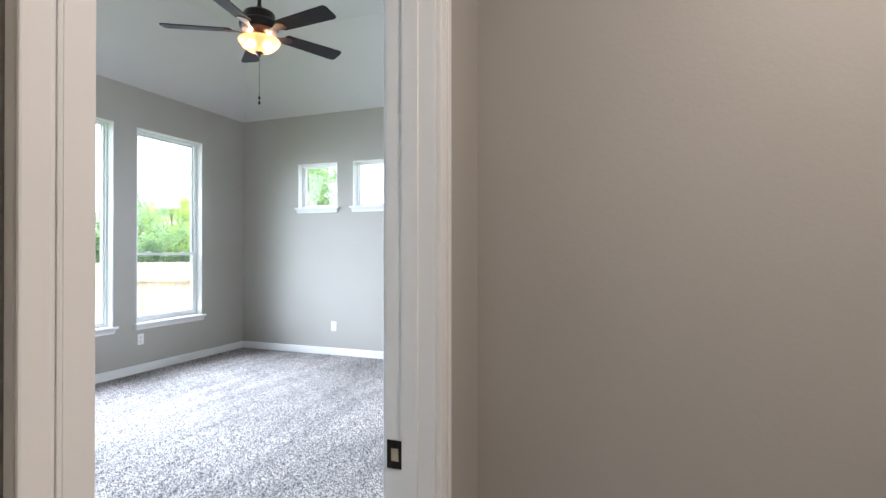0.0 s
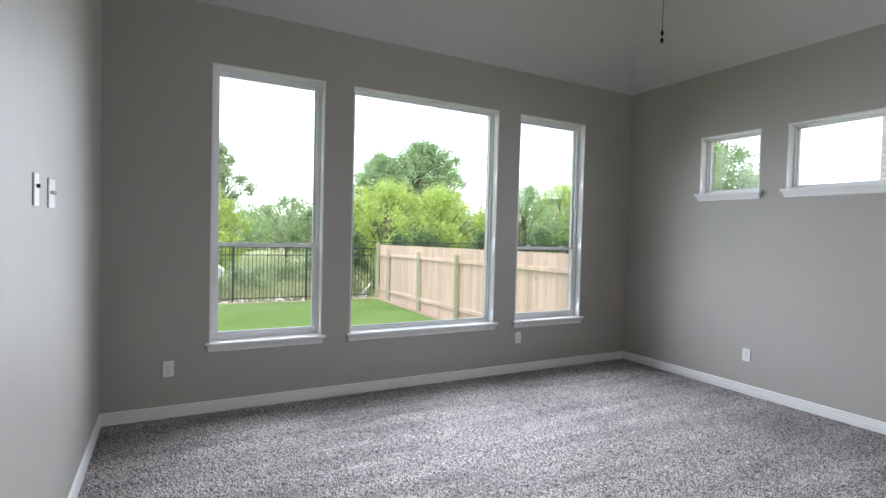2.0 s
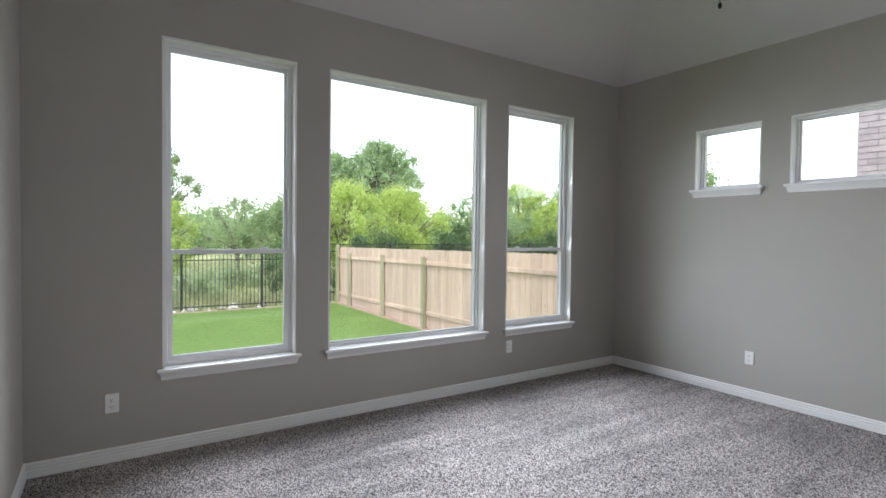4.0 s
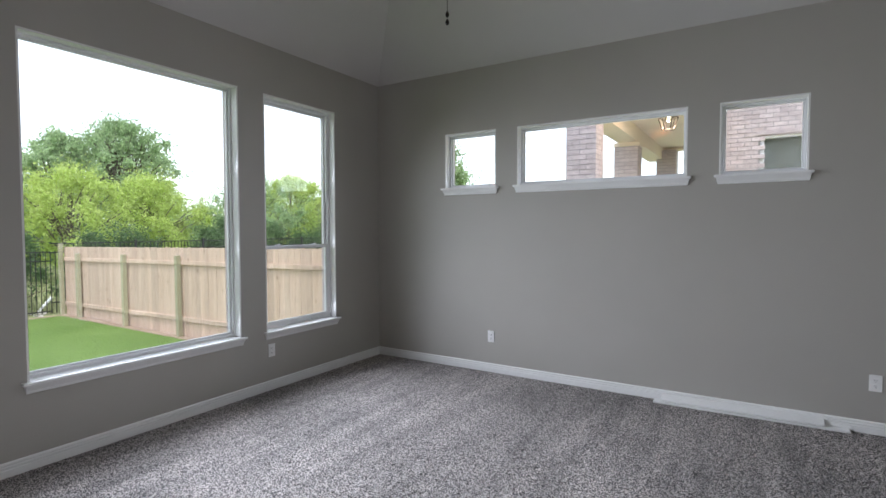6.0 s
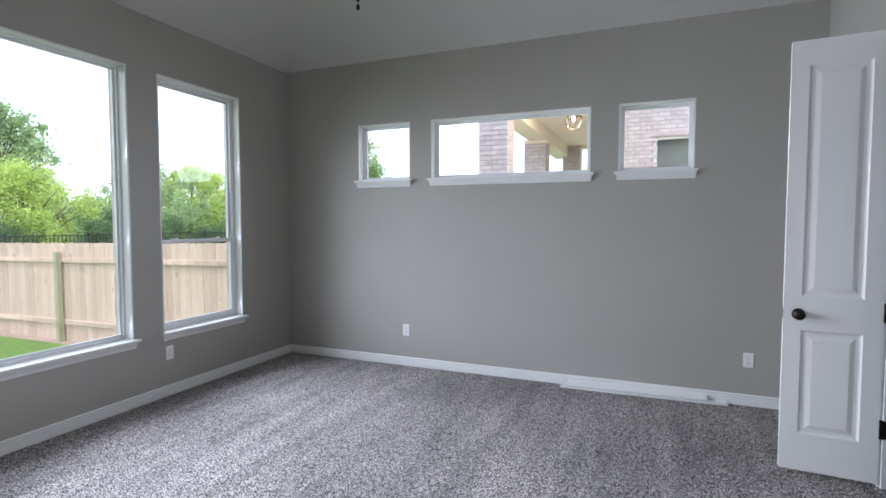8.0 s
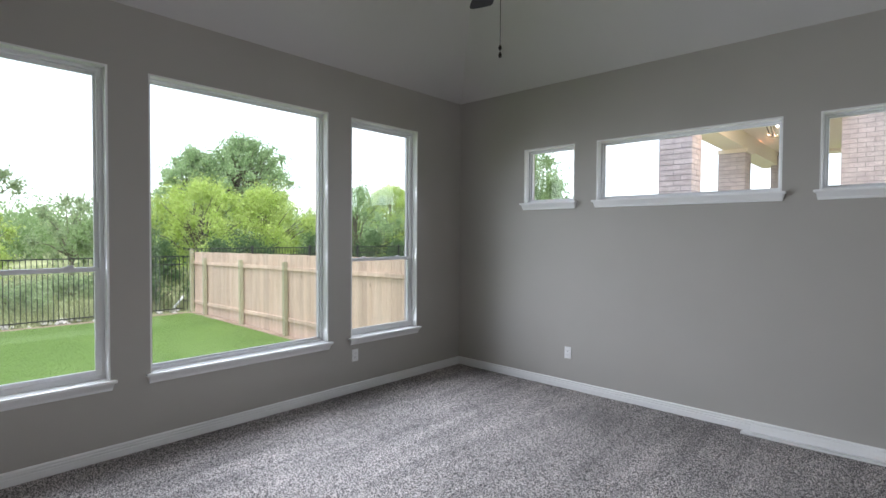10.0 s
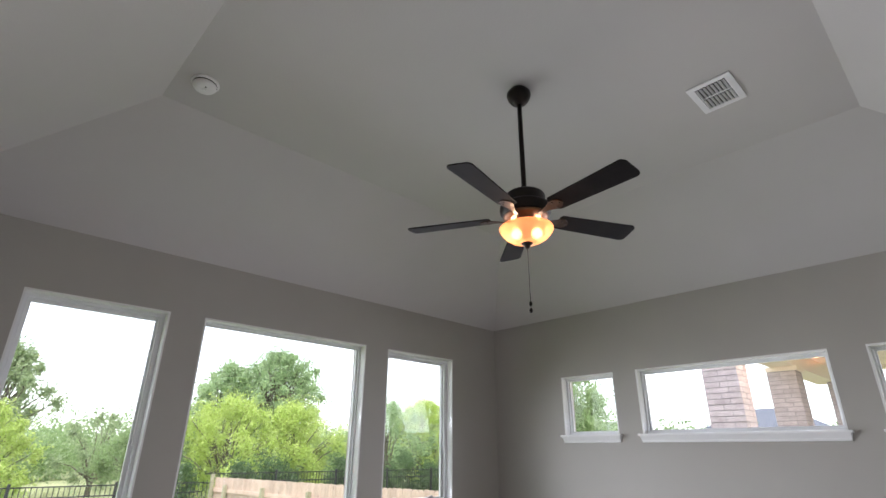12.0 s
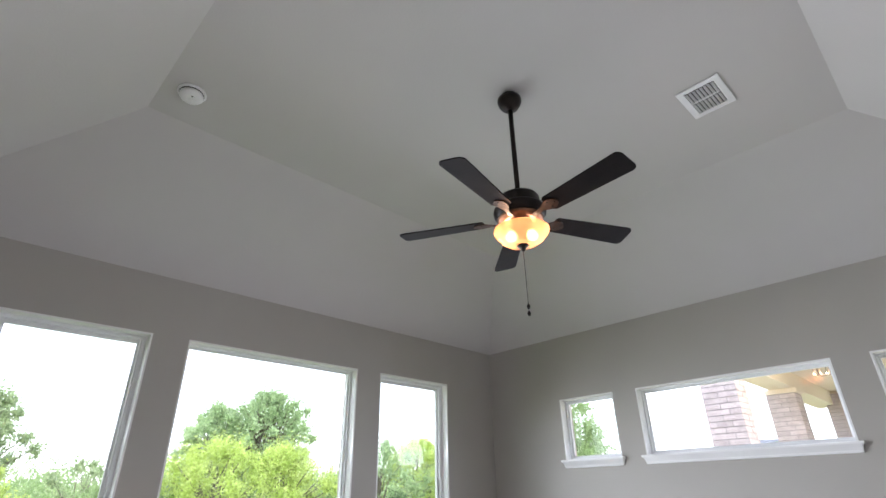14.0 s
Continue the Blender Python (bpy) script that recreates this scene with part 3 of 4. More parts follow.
def panel_door(w, h, t, panels):
    """A moulded door slab: flat stiles and rails with sunk, raised-field panels on both faces."""
    bm = bmesh.new()
    xs = sorted({0, w, *[p[0] for p in panels], *[p[1] for p in panels]})
    zs = sorted({0, h, *[p[2] for p in panels], *[p[3] for p in panels]})
    for s in (-1, 1):
        y = s * t / 2
        for i in range(len(xs) - 1):
            for k in range(len(zs) - 1):
                q = (xs[i], xs[i + 1], zs[k], zs[k + 1])
                hit = [p for p in panels if p == q]
                if not hit:
                    bm.faces.new([bm.verts.new(v) for v in ((q[0], y, q[2]), (q[1], y, q[2]), (q[1], y, q[3]), (q[0], y, q[3]))])
                    continue
                rings = []
                for ins, dep in ((0, 0), (0.008, 0.006), (0.016, 0.009), (0.030, 0.009), (0.052, 0.003), (0.056, 0.002)):
                    yy = y - s * dep
                    rings.append([bm.verts.new(v) for v in ((q[0] + ins, yy, q[2] + ins), (q[1] - ins, yy, q[2] + ins), (q[1] - ins, yy, q[3] - ins), (q[0] + ins, yy, q[3] - ins))])
                for a, b in zip(rings, rings[1:]):
                    for j in range(4):
                        bm.faces.new((a[j], a[(j + 1) % 4], b[(j + 1) % 4], b[j]))
                bm.faces.new(rings[-1])
    for q in (((0, 0), (0, h)), ((w, 0), (w, h)), ((0, 0), (w, 0)), ((0, h), (w, h))):
        (a, b), (c, d) = q
        bm.faces.new([bm.verts.new(v) for v in ((a, -t / 2, b), (c, -t / 2, d), (c, t / 2, d), (a, t / 2, b))])
    bmesh.ops.remove_doubles(bm, verts=bm.verts, dist=1e-5)
    return bm


DW, DH = 0.452, 2.435
door = thing("door_1", "white two-panel door with black knob, standing open", "door", pose(C - 0.014, -1.156, 0.02, 0, 0, 175.6), kind="structure")
part("door_slab", panel_door(DW, DH, 0.035, ((0.085, DW - 0.085, 0.215, 0.815), (0.085, DW - 0.085, 1.005, 2.30))), DOORW, door)
for s in (-1, 1):
    k = part("knob", lathe(((0.0, 0.0), (0.031, 0.0), (0.032, 0.004), (0.029, 0.008), (0.012, 0.010), (0.0105, 0.030), (0.018, 0.034), (0.0265, 0.042), (0.0285, 0.051), (0.025, 0.060), (0.014, 0.0655), (0.0, 0.067))), BRONZE, door, "oil-rubbed bronze knob", m=pose(DW - 0.07, s * 0.0175, 0.905, -90 * s, 0, 0))
part("latch_plate", boxes((DW, DW + 0.0015, -0.012, 0.012, 0.875, 0.935)), BRONZE, door)
for z in (0.305, 0.94, 1.575, 2.205):
    hb = lathe(((0, -0.052), (0.0065, -0.052), (0.0065, 0.052), (0, 0.052)), 12)
    hinge = part("hinge", hb, BRONZE, door, "black butt hinge", m=pose(-0.004, 0.022, z))
    part("hinge_leaf", boxes((-0.036, -0.003, 0.0055, 0.0085, -0.05, 0.05)), BRONZE, hinge)
    part("hinge_leaf", boxes((0.0025, 0.0042, -0.036, -0.004, -0.05, 0.05)), BRONZE, hinge)

# ---- small wall things ----


def screw(parent, x, z, y=-0.0065):
    part("screw", lathe(((0, 0), (0.0032, 0), (0.0026, 0.0012), (0, 0.0014)), 10), PLASTIC, parent, m=pose(x, y + 0.0008, z, 90))


def outlet(m):
    o = thing("wall_outlet", "white duplex outlet with cover plate on the wall", "outlet", m, "wall outlets")
    part("cover_plate", box(bmesh.new(), -0.0365, 0.0365, -0.0062, 0.0, -0.0585, 0.0585, 0.0025), PLASTIC, o)
    for z in (-0.0205, 0.0205):
        r = part("receptacle", box(bmesh.new(), -0.0165, 0.0165, -0.0078, -0.006, z - 0.0145, z + 0.0145, 0.0008), PLASTIC, o)
        for x, h in ((-0.0065, 0.0045), (0.0065, 0.0036)):
            # solid bits; the shade of the holes is put into their colour
            part("slot", boxes((x - 0.0012, x + 0.0012, -0.0083, -0.0077, z + 0.002 - h, z + 0.002 + h)), DARK_PARTS_SHADE, r)
        part("ground_hole", boxes((-0.0025, 0.0025, -0.0083, -0.0077, z - 0.0115, z - 0.0065)), DARK_PARTS_SHADE, r)
    screw(o, 0, 0)
    return o


first = outlet(pose(1.446, 0, 0.362))
for m in (pose(4.445, 0, 0.362), WEST @ pose(-1.542, 0, 0.358), WEST @ pose(-4.718, 0, 0.362)):
    copy_thing(first, m)

sw = thing("light_switch", "white switch plate with a dark slide control", "switch", pose(1.93, D, 1.528, 0, 0, 180))
part("cover_plate", box(bmesh.new(), -0.0365, 0.0365, -0.0062, 0.0, -0.0585, 0.0585, 0.0025), PLASTIC, sw)
part("slide_knob", box(bmesh.new(), -0.007, 0.007, -0.016, -0.006, 0.006, 0.020, 0.002), DARK_PARTS_SHADE, sw, "dark slide knob")
screw(sw, 0, 0.041), screw(sw, 0, -0.041)
sw2 = thing("light_switch", "white double switch plate with two toggles", "switch", pose(1.665, D, 1.528, 0, 0, 180))
part("cover_plate", box(bmesh.new(), -0.058, 0.058, -0.0062, 0.0, -0.0585, 0.0585, 0.0025), PLASTIC, sw2)
for x in (-0.023, 0.023):
    part("toggle", box(bmesh.new(), x - 0.0055, x + 0.0055, -0.019, -0.006, -0.003, 0.011, 0.002), PLASTIC, sw2)
    screw(sw2, x, 0.03), screw(sw2, x, -0.03)


# loose lengths of trim on the carpet
def trim_board(length, wid, thick, m, label):
    b = tagged(part("trim_board", extrude_profile(((0, 0), (wid, 0), (wid, thick * 0.6), (wid * 0.86, thick), (wid * 0.55, thick), (wid * 0.5, thick * 0.82), (0, thick * 0.82)), length), TRIM, m=m), label, "trim board", "loose trim lengths")
    return b


trim_board(1.30, 0.085, 0.016, pose(3.005, -0.125, 0.002, 0, 0, 1.6), "long white trim board lying on the carpet")
trim_board(0.56, 0.088, 0.014, pose(3.06, -0.088, 0.0175, 28, 0, 1.4), "short white trim offcut leaning on the baseboard")
trim_board(0.60, 0.088, 0.014, pose(3.56, -0.080, 0.0175, 24, 0, 0.8), "white trim offcut leaning on the baseboard")

# ---- ceiling things ----
TZ = TRAY[4]


def vent(cx, cy, sx, sy, rz=0.0):
    """A stamped register: a flanged plate with two rows of louvres, a shade-dark plate behind."""
    v = thing("ceiling_vent", "white stamped-metal air register in the ceiling", "vent", pose(cx, cy, TZ, 180, 0, rz), "ceiling registers")
    # plate coloured as the duct's inner shade; no hole is cut
    part("backing", boxes((-sx / 2 + 0.03, sx / 2 - 0.03, -sy / 2 + 0.03, sy / 2 - 0.03, 0.001, 0.003)), DARK_PARTS_SHADE, v, "near-black plate for the duct's shade")
    bm = bmesh.new()
    f = 0.036
    ring2 = ((-sx / 2, sx / 2, -sy / 2, -sy / 2 + f), (-sx / 2, sx / 2, sy / 2 - f, sy / 2), (-sx / 2, -sx / 2 + f, -sy / 2 + f, sy / 2 - f), (sx / 2 - f, sx / 2, -sy / 2 + f, sy / 2 - f), (-0.007, 0.007, -sy / 2 + f, sy / 2 - f))
    for a, b, c, d in ring2:
        box(bm, a, b, c, d, 0.003, 0.009, 0.0015)
    part("frame", bm, METALW, v)
    nlo = 8
    span = sy - 2 * f
    for side in (-1, 1):
        x0, x1 = (0.011, sx / 2 - f - 0.004) if side > 0 else (-sx / 2 + f + 0.004, -0.011)
        for i in range(nlo):
            y = -span / 2 + span * (i + 0.5) / nlo
            bm = bmesh.new()
            prev = None
            for k in range(5):
                a = k / 4
                yy, zz = y + (-0.49 + 0.84 * a) * span / nlo, 0.004 + 0.0065 * math.sin(a * 2.3)
                cur = [bm.verts.new((x0, yy, zz)), bm.verts.new((x1, yy, zz))]
                if prev:
                    bm.faces.new((prev[0], prev[1], cur[1], cur[0]))
                prev = cur
            bmesh.ops.solidify(bm, geom=bm.faces, thickness=0.001)
            part("louvre", bm, METALW, v)
    part("lever", boxes((sx / 2 - 0.026, sx / 2 - 0.02, -0.03, 0.03, 0.009, 0.012)), METALW, v)
    for y in (-sy / 2 + 0.015, sy / 2 - 0.015):
        part("screw", boxes((-0.003, 0.003, y - 0.003, y + 0.003, 0.009, 0.0105)), METALW, v)


vent(3.338, -1.834, 0.30, 0.235, 90)
vent(3.347, -3.392, 0.295, 0.245, 90)

sd = thing("smoke_detector", "round white smoke detector on the ceiling", "smoke detector", pose(1.35, -4.014, TZ, 180))
part("base_ring", lathe(((0, 0), (0.076, 0), (0.077, 0.006), (0.072, 0.011), (0, 0.011)), 40), PLASTIC, sd)
part("body", lathe(((0.058, 0.011), (0.063, 0.016), (0.063, 0.03), (0.055, 0.040), (0.03, 0.045), (0, 0.0455)), 40), PLASTIC, sd)
# solid ring; the gap's shade is put into its colour
part("smoke_gap", lathe(((0.0, 0.0095), (0.0645, 0.0095), (0.0645, 0.0165), (0, 0.0165)), 40), DARK_PARTS_SHADE, sd, "near-black ring for the vent gap's shade")
part("test_button", lathe(((0, 0.045), (0.012, 0.045), (0.011, 0.048), (0, 0.0485)), 20), PLASTIC, sd)
part("indicator", boxes((0.022, 0.032, -0.004, 0.004, 0.0435, 0.0465)), DARK_PARTS_SHADE, sd)


def ceiling_fan(cx, cy):
    f = thing("ceiling_fan", "dark bronze five-blade ceiling fan with lit amber bowl", "ceiling fan", pose(cx, cy, TZ))
    part("canopy", lathe(((0, 0), (0.05, 0), (0.054, -0.018), (0.068, -0.022), (0.069, -0.04), (0.062, -0.062), (0.046, -0.086), (0.028, -0.1), (0.016, -0.105), (0, -0.105)), 36), BRONZE, f)
    part("downrod", lathe(((0, -0.07), (0.0135, -0.07), (0.0135, -0.66), (0, -0.66)), 20), BRONZE, f)
    part("coupling", lathe(((0, -0.635), (0.02, -0.635), (0.024, -0.66), (0.028, -0.685), (0, -0.685)), 24), BRONZE, f)
    part("motor_housing", lathe(((0, -0.672), (0.06, -0.674), (0.098, -0.682), (0.107, -0.695), (0.107, -0.735), (0.111, -0.742), (0.132, -0.756), (0.135, -0.768), (0.132, -0.788), (0.112, -0.806), (0.07, -0.82), (0, -0.822)), 44), BRONZE, f)
    # lamp glow under the motor is put into this ring's colour
    part("flywheel", lathe(((0, -0.806), (0.114, -0.8065), (0.117, -0.813), (0.108, -0.822), (0.080, -0.832), (0, -0.833)), 36), WARM_LIT_BRONZE, f, "hub ring with warm lamp glow in its colour")
    part("switch_cup", lathe(((0, -0.828), (0.052, -0.83), (0.058, -0.84), (0.055, -0.865), (0.066, -0.872), (0.066, -0.88), (0, -0.88)), 36), BRONZE, f)
    # glass bowl, open at the top
    bowl = part("glass_bowl", lathe(((0.1356, -0.872), (0.1394, -0.876), (0.1385, -0.883), (0.1299, -0.90), (0.1117, -0.923), (0.0859, -0.942), (0.0554, -0.956), (0.0210, -0.962), (0.0000, -0.963), (0.0000, -0.959), (0.0535, -0.952), (0.0840, -0.938), (0.1089, -0.919), (0.1270, -0.897), (0.1347, -0.88), (0.1337, -0.872), (0.1356, -0.872)), 48), BOWL, f, "lit amber frosted glass bowl")
    part("finial", lathe(((0, -0.955), (0.030, -0.957), (0.032, -0.962), (0.024, -0.968), (0.014, -0.973), (0.013, -0.98), (0.008, -0.988), (0, -0.99)), 24), BRONZE, f)
    part("stem", lathe(((0, -0.87), (0.005, -0.87), (0.005, -0.96), (0, -0.96)), 10), BRONZE, f)
    for a in (40, 220):
        c, s = math.cos(radians(a)), math.sin(radians(a))
        part("bulb", lathe(((0, 0.028), (0.012, 0.027), (0.014, 0.012), (0.025, -0.004), (0.028, -0.018), (0.022, -0.034), (0.010, -0.042), (0, -0.043)), 20), BULB, f, "lit frosted bulb", m=pose(0.052 * c, 0.052 * s, -0.889))
    # pull chain
    part("pull_chain", lathe(((0, -0.985), (0.0016, -0.985), (0.0016, -1.262), (0, -1.262)), 8), BRONZE, f)
    for z in (-1.262, -1.296):
        part("pull_bead", lathe(((0, 0), (0.004, -0.002), (0.0085, -0.013), (0.0085, -0.018), (0.005, -0.026), (0, -0.028)), 16), BRONZE, f, m=pose(0.0, 0.0, z))
    part("pull_link", lathe(((0, -1.28), (0.001, -1.28), (0.001, -1.30), (0, -1.30)), 6), BRONZE, f)
    # blades and their irons
    for k in range(5):
        turn = pose(0, 0, -0.807, 0, 0, 65 + 72 * k) @ pose(0, 0, 0, -12, 0, 0)
        bm = bmesh.new()
        out = []
        r0, r1, w0, w1 = 0.185, 0.64, 0.054, 0.068
        cr = 0.028
        for (x, y) in ((r0, -w0 + 0.012), (r0 + 0.012, -w0)):
            out.append((x, y))
        for j in range(6):
            a = -math.pi / 2 + j / 5 * math.pi / 2
            out.append((r1 - cr + cr * math.cos(a), -w1 + cr + cr * math.sin(a)))
        for j in range(6):
            a = j / 5 * math.pi / 2
            out.append((r1 - cr + cr * math.cos(a), w1 - cr + cr * math.sin(a)))
        out += [(r0 + 0.012, w0), (r0, w0 - 0.012)]
        face = bm.faces.new([bm.verts.new((x, y, 0)) for x, y in out])
        ex = bmesh.ops.extrude_face_region(bm, geom=[face])
        bmesh.ops.translate(bm, vec=(0, 0, -0.0065), verts=[v for v in ex["geom"] if isinstance(v, bmesh.types.BMVert)])
        bl = part("blade", bm, BLADE, f, m=turn)
        bm = bmesh.new()
        pts = ((0.075, 0.014, -0.018), (0.12, 0.012, -0.016), (0.155, 0.018, -0.010), (0.185, 0.034, -0.0075), (0.215, 0.036, -0.0075), (0.235, 0.022, -0.0075), (0.245, 0.008, -0.0075))
        rows = []
        for x, hw, z in pts:
            rows.append([bm.verts.new((x, -hw, z)), bm.verts.new((x, hw, z)), bm.verts.new((x, hw, z - 0.005)), bm.verts.new((x, -hw, z - 0.005))])
        for a, b in zip(rows, rows[1:]):
            for j in range(4):
                bm.faces.new((a[j], a[(j + 1) % 4], b[(j + 1) % 4], b[j]))
        bm.faces.new(rows[0])
        bm.faces.new(rows[-1])
        # the irons hold a faint share of that lamp glow in their colour
        iron = part("blade_iron", bm, WARM_DIM_BRONZE, bl)
        for x, y in ((0.2, -0.02), (0.2, 0.02), (0.228, 0.0)):
            part("screw", lathe(((0, -0.0125), (0.0045, -0.0125), (0.003, -0.015), (0, -0.0155)), 8), BRONZE, iron, m=pose(x, y, 0))
    for a in (40, 220):
        c, s = math.cos(radians(a)), math.sin(radians(a))
        lamp = new("fan_light", bpy.data.lights.new("fan_light", "POINT"))
        lamp.data.energy, lamp.data.color, lamp.data.shadow_soft_size = FAN_WATTS, (1.0, 0.68, 0.42), 0.025
        lamp.matrix_basis = pose(cx + 0.062 * c, cy + 0.062 * s, TZ - 0.862)
    return f


ceiling_fan(2.552, -2.675)

# hall light above the entry, out of sight
dl = thing("recessed_light", "round white recessed downlight in the hall ceiling", "ceiling light", pose(5.75, -5.2, HALL_T))
part("trim_ring", lathe(((0.055, -0.001), (0.085, -0.001), (0.086, -0.006), (0.06, -0.008), (0.055, -0.001)), 32), METALW, dl)
part("lens", lathe(((0, -0.002), (0.056, -0.002), (0.056, -0.004), (0, -0.004)), 32), glow("warm_downlight", (1.0, 0.72, 0.45), 4.0), dl)
hl = new("hall_light", bpy.data.lights.new("hall_light", "AREA"))
hl.data.shape, hl.data.size, hl.data.energy, hl.data.color = "DISK", 0.12, HALL_WATTS, (1.0, 0.79, 0.62)
hl.matrix_basis = pose(5.75, -5.2, HALL_T - 0.012)

# ---- outdoors: ground ----
GZ = -0.85      # yard level
FX, FY = -12.3, 1.70   # back fence line, side fence line


def ground_height(x, y):
    z = GZ - 0.02
    if x < FX:
        d = FX - x
        z += -0.012 * min(d, 40) + 0.004 * max(0, d - 55) + 0.10 * noise.noise(Vector((x * 0.18, y * 0.18, 0)))
    if y > FY + 0.3 and x < 0:
        z += min(0.3, 0.12 * (y - FY))
    return z


def ground():
    axis = [0.0]
    step = 0.9
    while axis[-1] < 2500:
        axis.append(axis[-1] + step)
        if axis[-1] > 35:
            step *= 1.16
    ax = sorted({-a for a in axis} | set(axis))
    bm = bmesh.new()
    grid = [[bm.verts.new((x - 8, y, ground_height(x - 8, y))) for x in ax] for y in ax]
    for j in range(len(ax) - 1):
        for i in range(len(ax) - 1):
            bm.faces.new((grid[j][i], grid[j][i + 1], grid[j + 1][i + 1], grid[j + 1][i]))
    return bm


tagged(part("ground", ground(), SCRUB), "dry grassy scrub ground reaching the horizon", "ground", kind="structure")
tagged(part("lawn", boxes((FX + 0.35, -0.2, -14.0, FY - 0.25, GZ - 0.06, GZ + 0.01)), LAWN), "freshly laid green lawn of the back yard", "lawn", kind="structure")
tagged(part("soil_bed", boxes((FX + 0.1, -0.2, FY - 0.24, FY - 0.02, GZ - 0.06, GZ), (FX + 0.05, FX + 0.34, -14.0, FY - 0.02, GZ - 0.06, GZ - 0.004)), SOIL), "bare reddish soil along the fences", "soil", kind="structure")
tagged(part("foundation", boxes((-0.26, C + 1.5, 0.26, -0.26 + 0.5, GZ - 0.3, -0.3), (-0.26, 0.0, D - 0.3, 0.26, GZ - 0.3, -0.3), (0.0, HALL_E + 0.2, HALL_S - 0.2, D - 0.1, GZ - 0.3, -0.33)), MORTAR), "concrete foundation of the house", "foundation", kind="structure")


def blades_of(n, place, h0, h1, w, seed, lean=0.5):
    """Grass blades as thin triangles; place(rng, n) gives the roots."""
    rng = np.random.default_rng(seed)
    root = place(rng, n)
    a = rng.uniform(0, 2 * np.pi, n)
    h = rng.uniform(h0, h1, n)
    tip = root + np.stack([rng.normal(0, lean, n) * h, rng.normal(0, lean, n) * h, h], -1)
    side = np.stack([np.cos(a), np.sin(a), np.zeros(n)], -1) * w
    co = np.stack([root - side, root + side, tip], 1).reshape(-1, 3)
    return co, np.arange(3 * n).reshape(-1, 3)


def lawn_roots(rng, n):
    x = FX + 0.35 + (-1.5 - FX - 0.35) * rng.random(n) ** 1.0
    y = -9.0 + (FY - 0.22 + 9.0) * rng.random(n)
    return np.stack([x, y, np.full(n, GZ + 0.008)], -1)


co, fa = blades_of(170000, lawn_roots, 0.010, 0.022, 0.004, 11)
tagged(new("lawn_grass", mesh_from(co, fa, "lawn_grass", GRASS)), "short green grass blades of the lawn", "grass", kind="stuff")


def scrub_roots(rng, n):
    x = FX - 0.3 - 30 * rng.random(n) ** 1.6
    y = -22 + 44 * rng.random(n)
    return np.stack([x, y, np.array([ground_height(p, q) for p, q in zip(x, y)])], -1)


co, fa = blades_of(45000, scrub_roots, 0.2, 0.65, 0.012, 12)
tagged(new("tall_grass", mesh_from(co, fa, "tall_grass", DRYGRASS)), "tall dry grass beyond the fence", "grass", kind="stuff")

# pale stones along the back fence
rng = random.Random(5)
bm = bmesh.new()
for i in range(130):
    x, y = FX + rng.uniform(-0.8, 0.12), rng.uniform(-10, 1.3)
    s = rng.uniform(0.03, 0.10)
    r = bmesh.ops.create_icosphere(bm, subdivisions=1, radius=s, matrix=Matrix.Translation((x, y, GZ + s * 0.2)) @ Matrix.Diagonal((1, rng.uniform(0.7, 1.4), rng.uniform(0.4, 0.8), 1)))
    for v in r["verts"]:
        v.co += Vector((rng.uniform(-1, 1), rng.uniform(-1, 1), rng.uniform(-1, 1))) * s * 0.2
tagged(part("stones", bm, material("pale_limestone", (0.5, 0.46, 0.4), (0.68, 0.64, 0.58), 6, 0.9, 0.004, 30)), "loose pale limestone rocks along the fence", "stones", kind="stuff")

# ---- fences ----
wf = thing("wood_fence", "new cedar plank fence with greenish treated posts", "fence", pose(FX, FY, GZ, 0, -0.8, 0) @ pose(-FX, 0, 0))
FH = 1.83
board_me = []
for k in range(4):
    bm = bmesh.new()
    h = FH + (0.0, 0.005, -0.004, 0.002)[k]
    out = ((-0.069, -0.2), (0.069, -0.2), (0.069, h - 0.03), (0.045, h), (-0.045, h), (-0.069, h - 0.03))
    f1 = bm.faces.new([bm.verts.new((x, 0.0, z)) for x, z in out])
    ex = bmesh.ops.extrude_face_region(bm, geom=[f1])
    bmesh.ops.translate(bm, vec=(0, 0.016, 0), verts=[v for v in ex["geom"] if isinstance(v, bmesh.types.BMVert)])
    board_me.append(mesh_of("plank", bm, CEDAR))
x, k = FX + 0.12, 0
while x < 0.6:
    piece("plank", board_me[(k * 7 + k // 3) % 4], wf, pose(x, rng.uniform(-0.003, 0.003), 0, 0, rng.uniform(-0.12, 0.12), 0))
    x += 0.1425
    k += 1
for z in (0.30, 1.50):
    for a in range(6):
        xa = FX + 0.05 + a * 2.24
        part("rail", box(bmesh.new(), xa, min(xa + 2.235, 0.7), -0.038, -0.001, z - 0.044, z + 0.044, 0.004), CEDAR, wf)
for x in (FX + 0.03, FX + 1.0, FX + 3.3, FX + 5.52, FX + 7.75, FX + 9.98):
    tall = 1.92 if x < FX + 0.1 else 1.66
    part("post", box(bmesh.new(), x - 0.047, x + 0.047, -0.134, -0.039, -0.3, tall, 0.006), TREATED, wf, "greenish treated timber post")

iron = thing("iron_fence", "black iron picket fence along the back yard", "fence", pose(FX, 0, GZ))
pick = mesh_of("picket", box(bmesh.new(), -0.008, 0.008, -0.008, 0.008, 0.06, 1.70), IRON)
Y0 = -14.02
y = Y0
while y < 13.5:
    up = 0.22 if y > FY else 0.0
    piece("picket", pick, iron, pose(0, y, up))
    y += 0.11
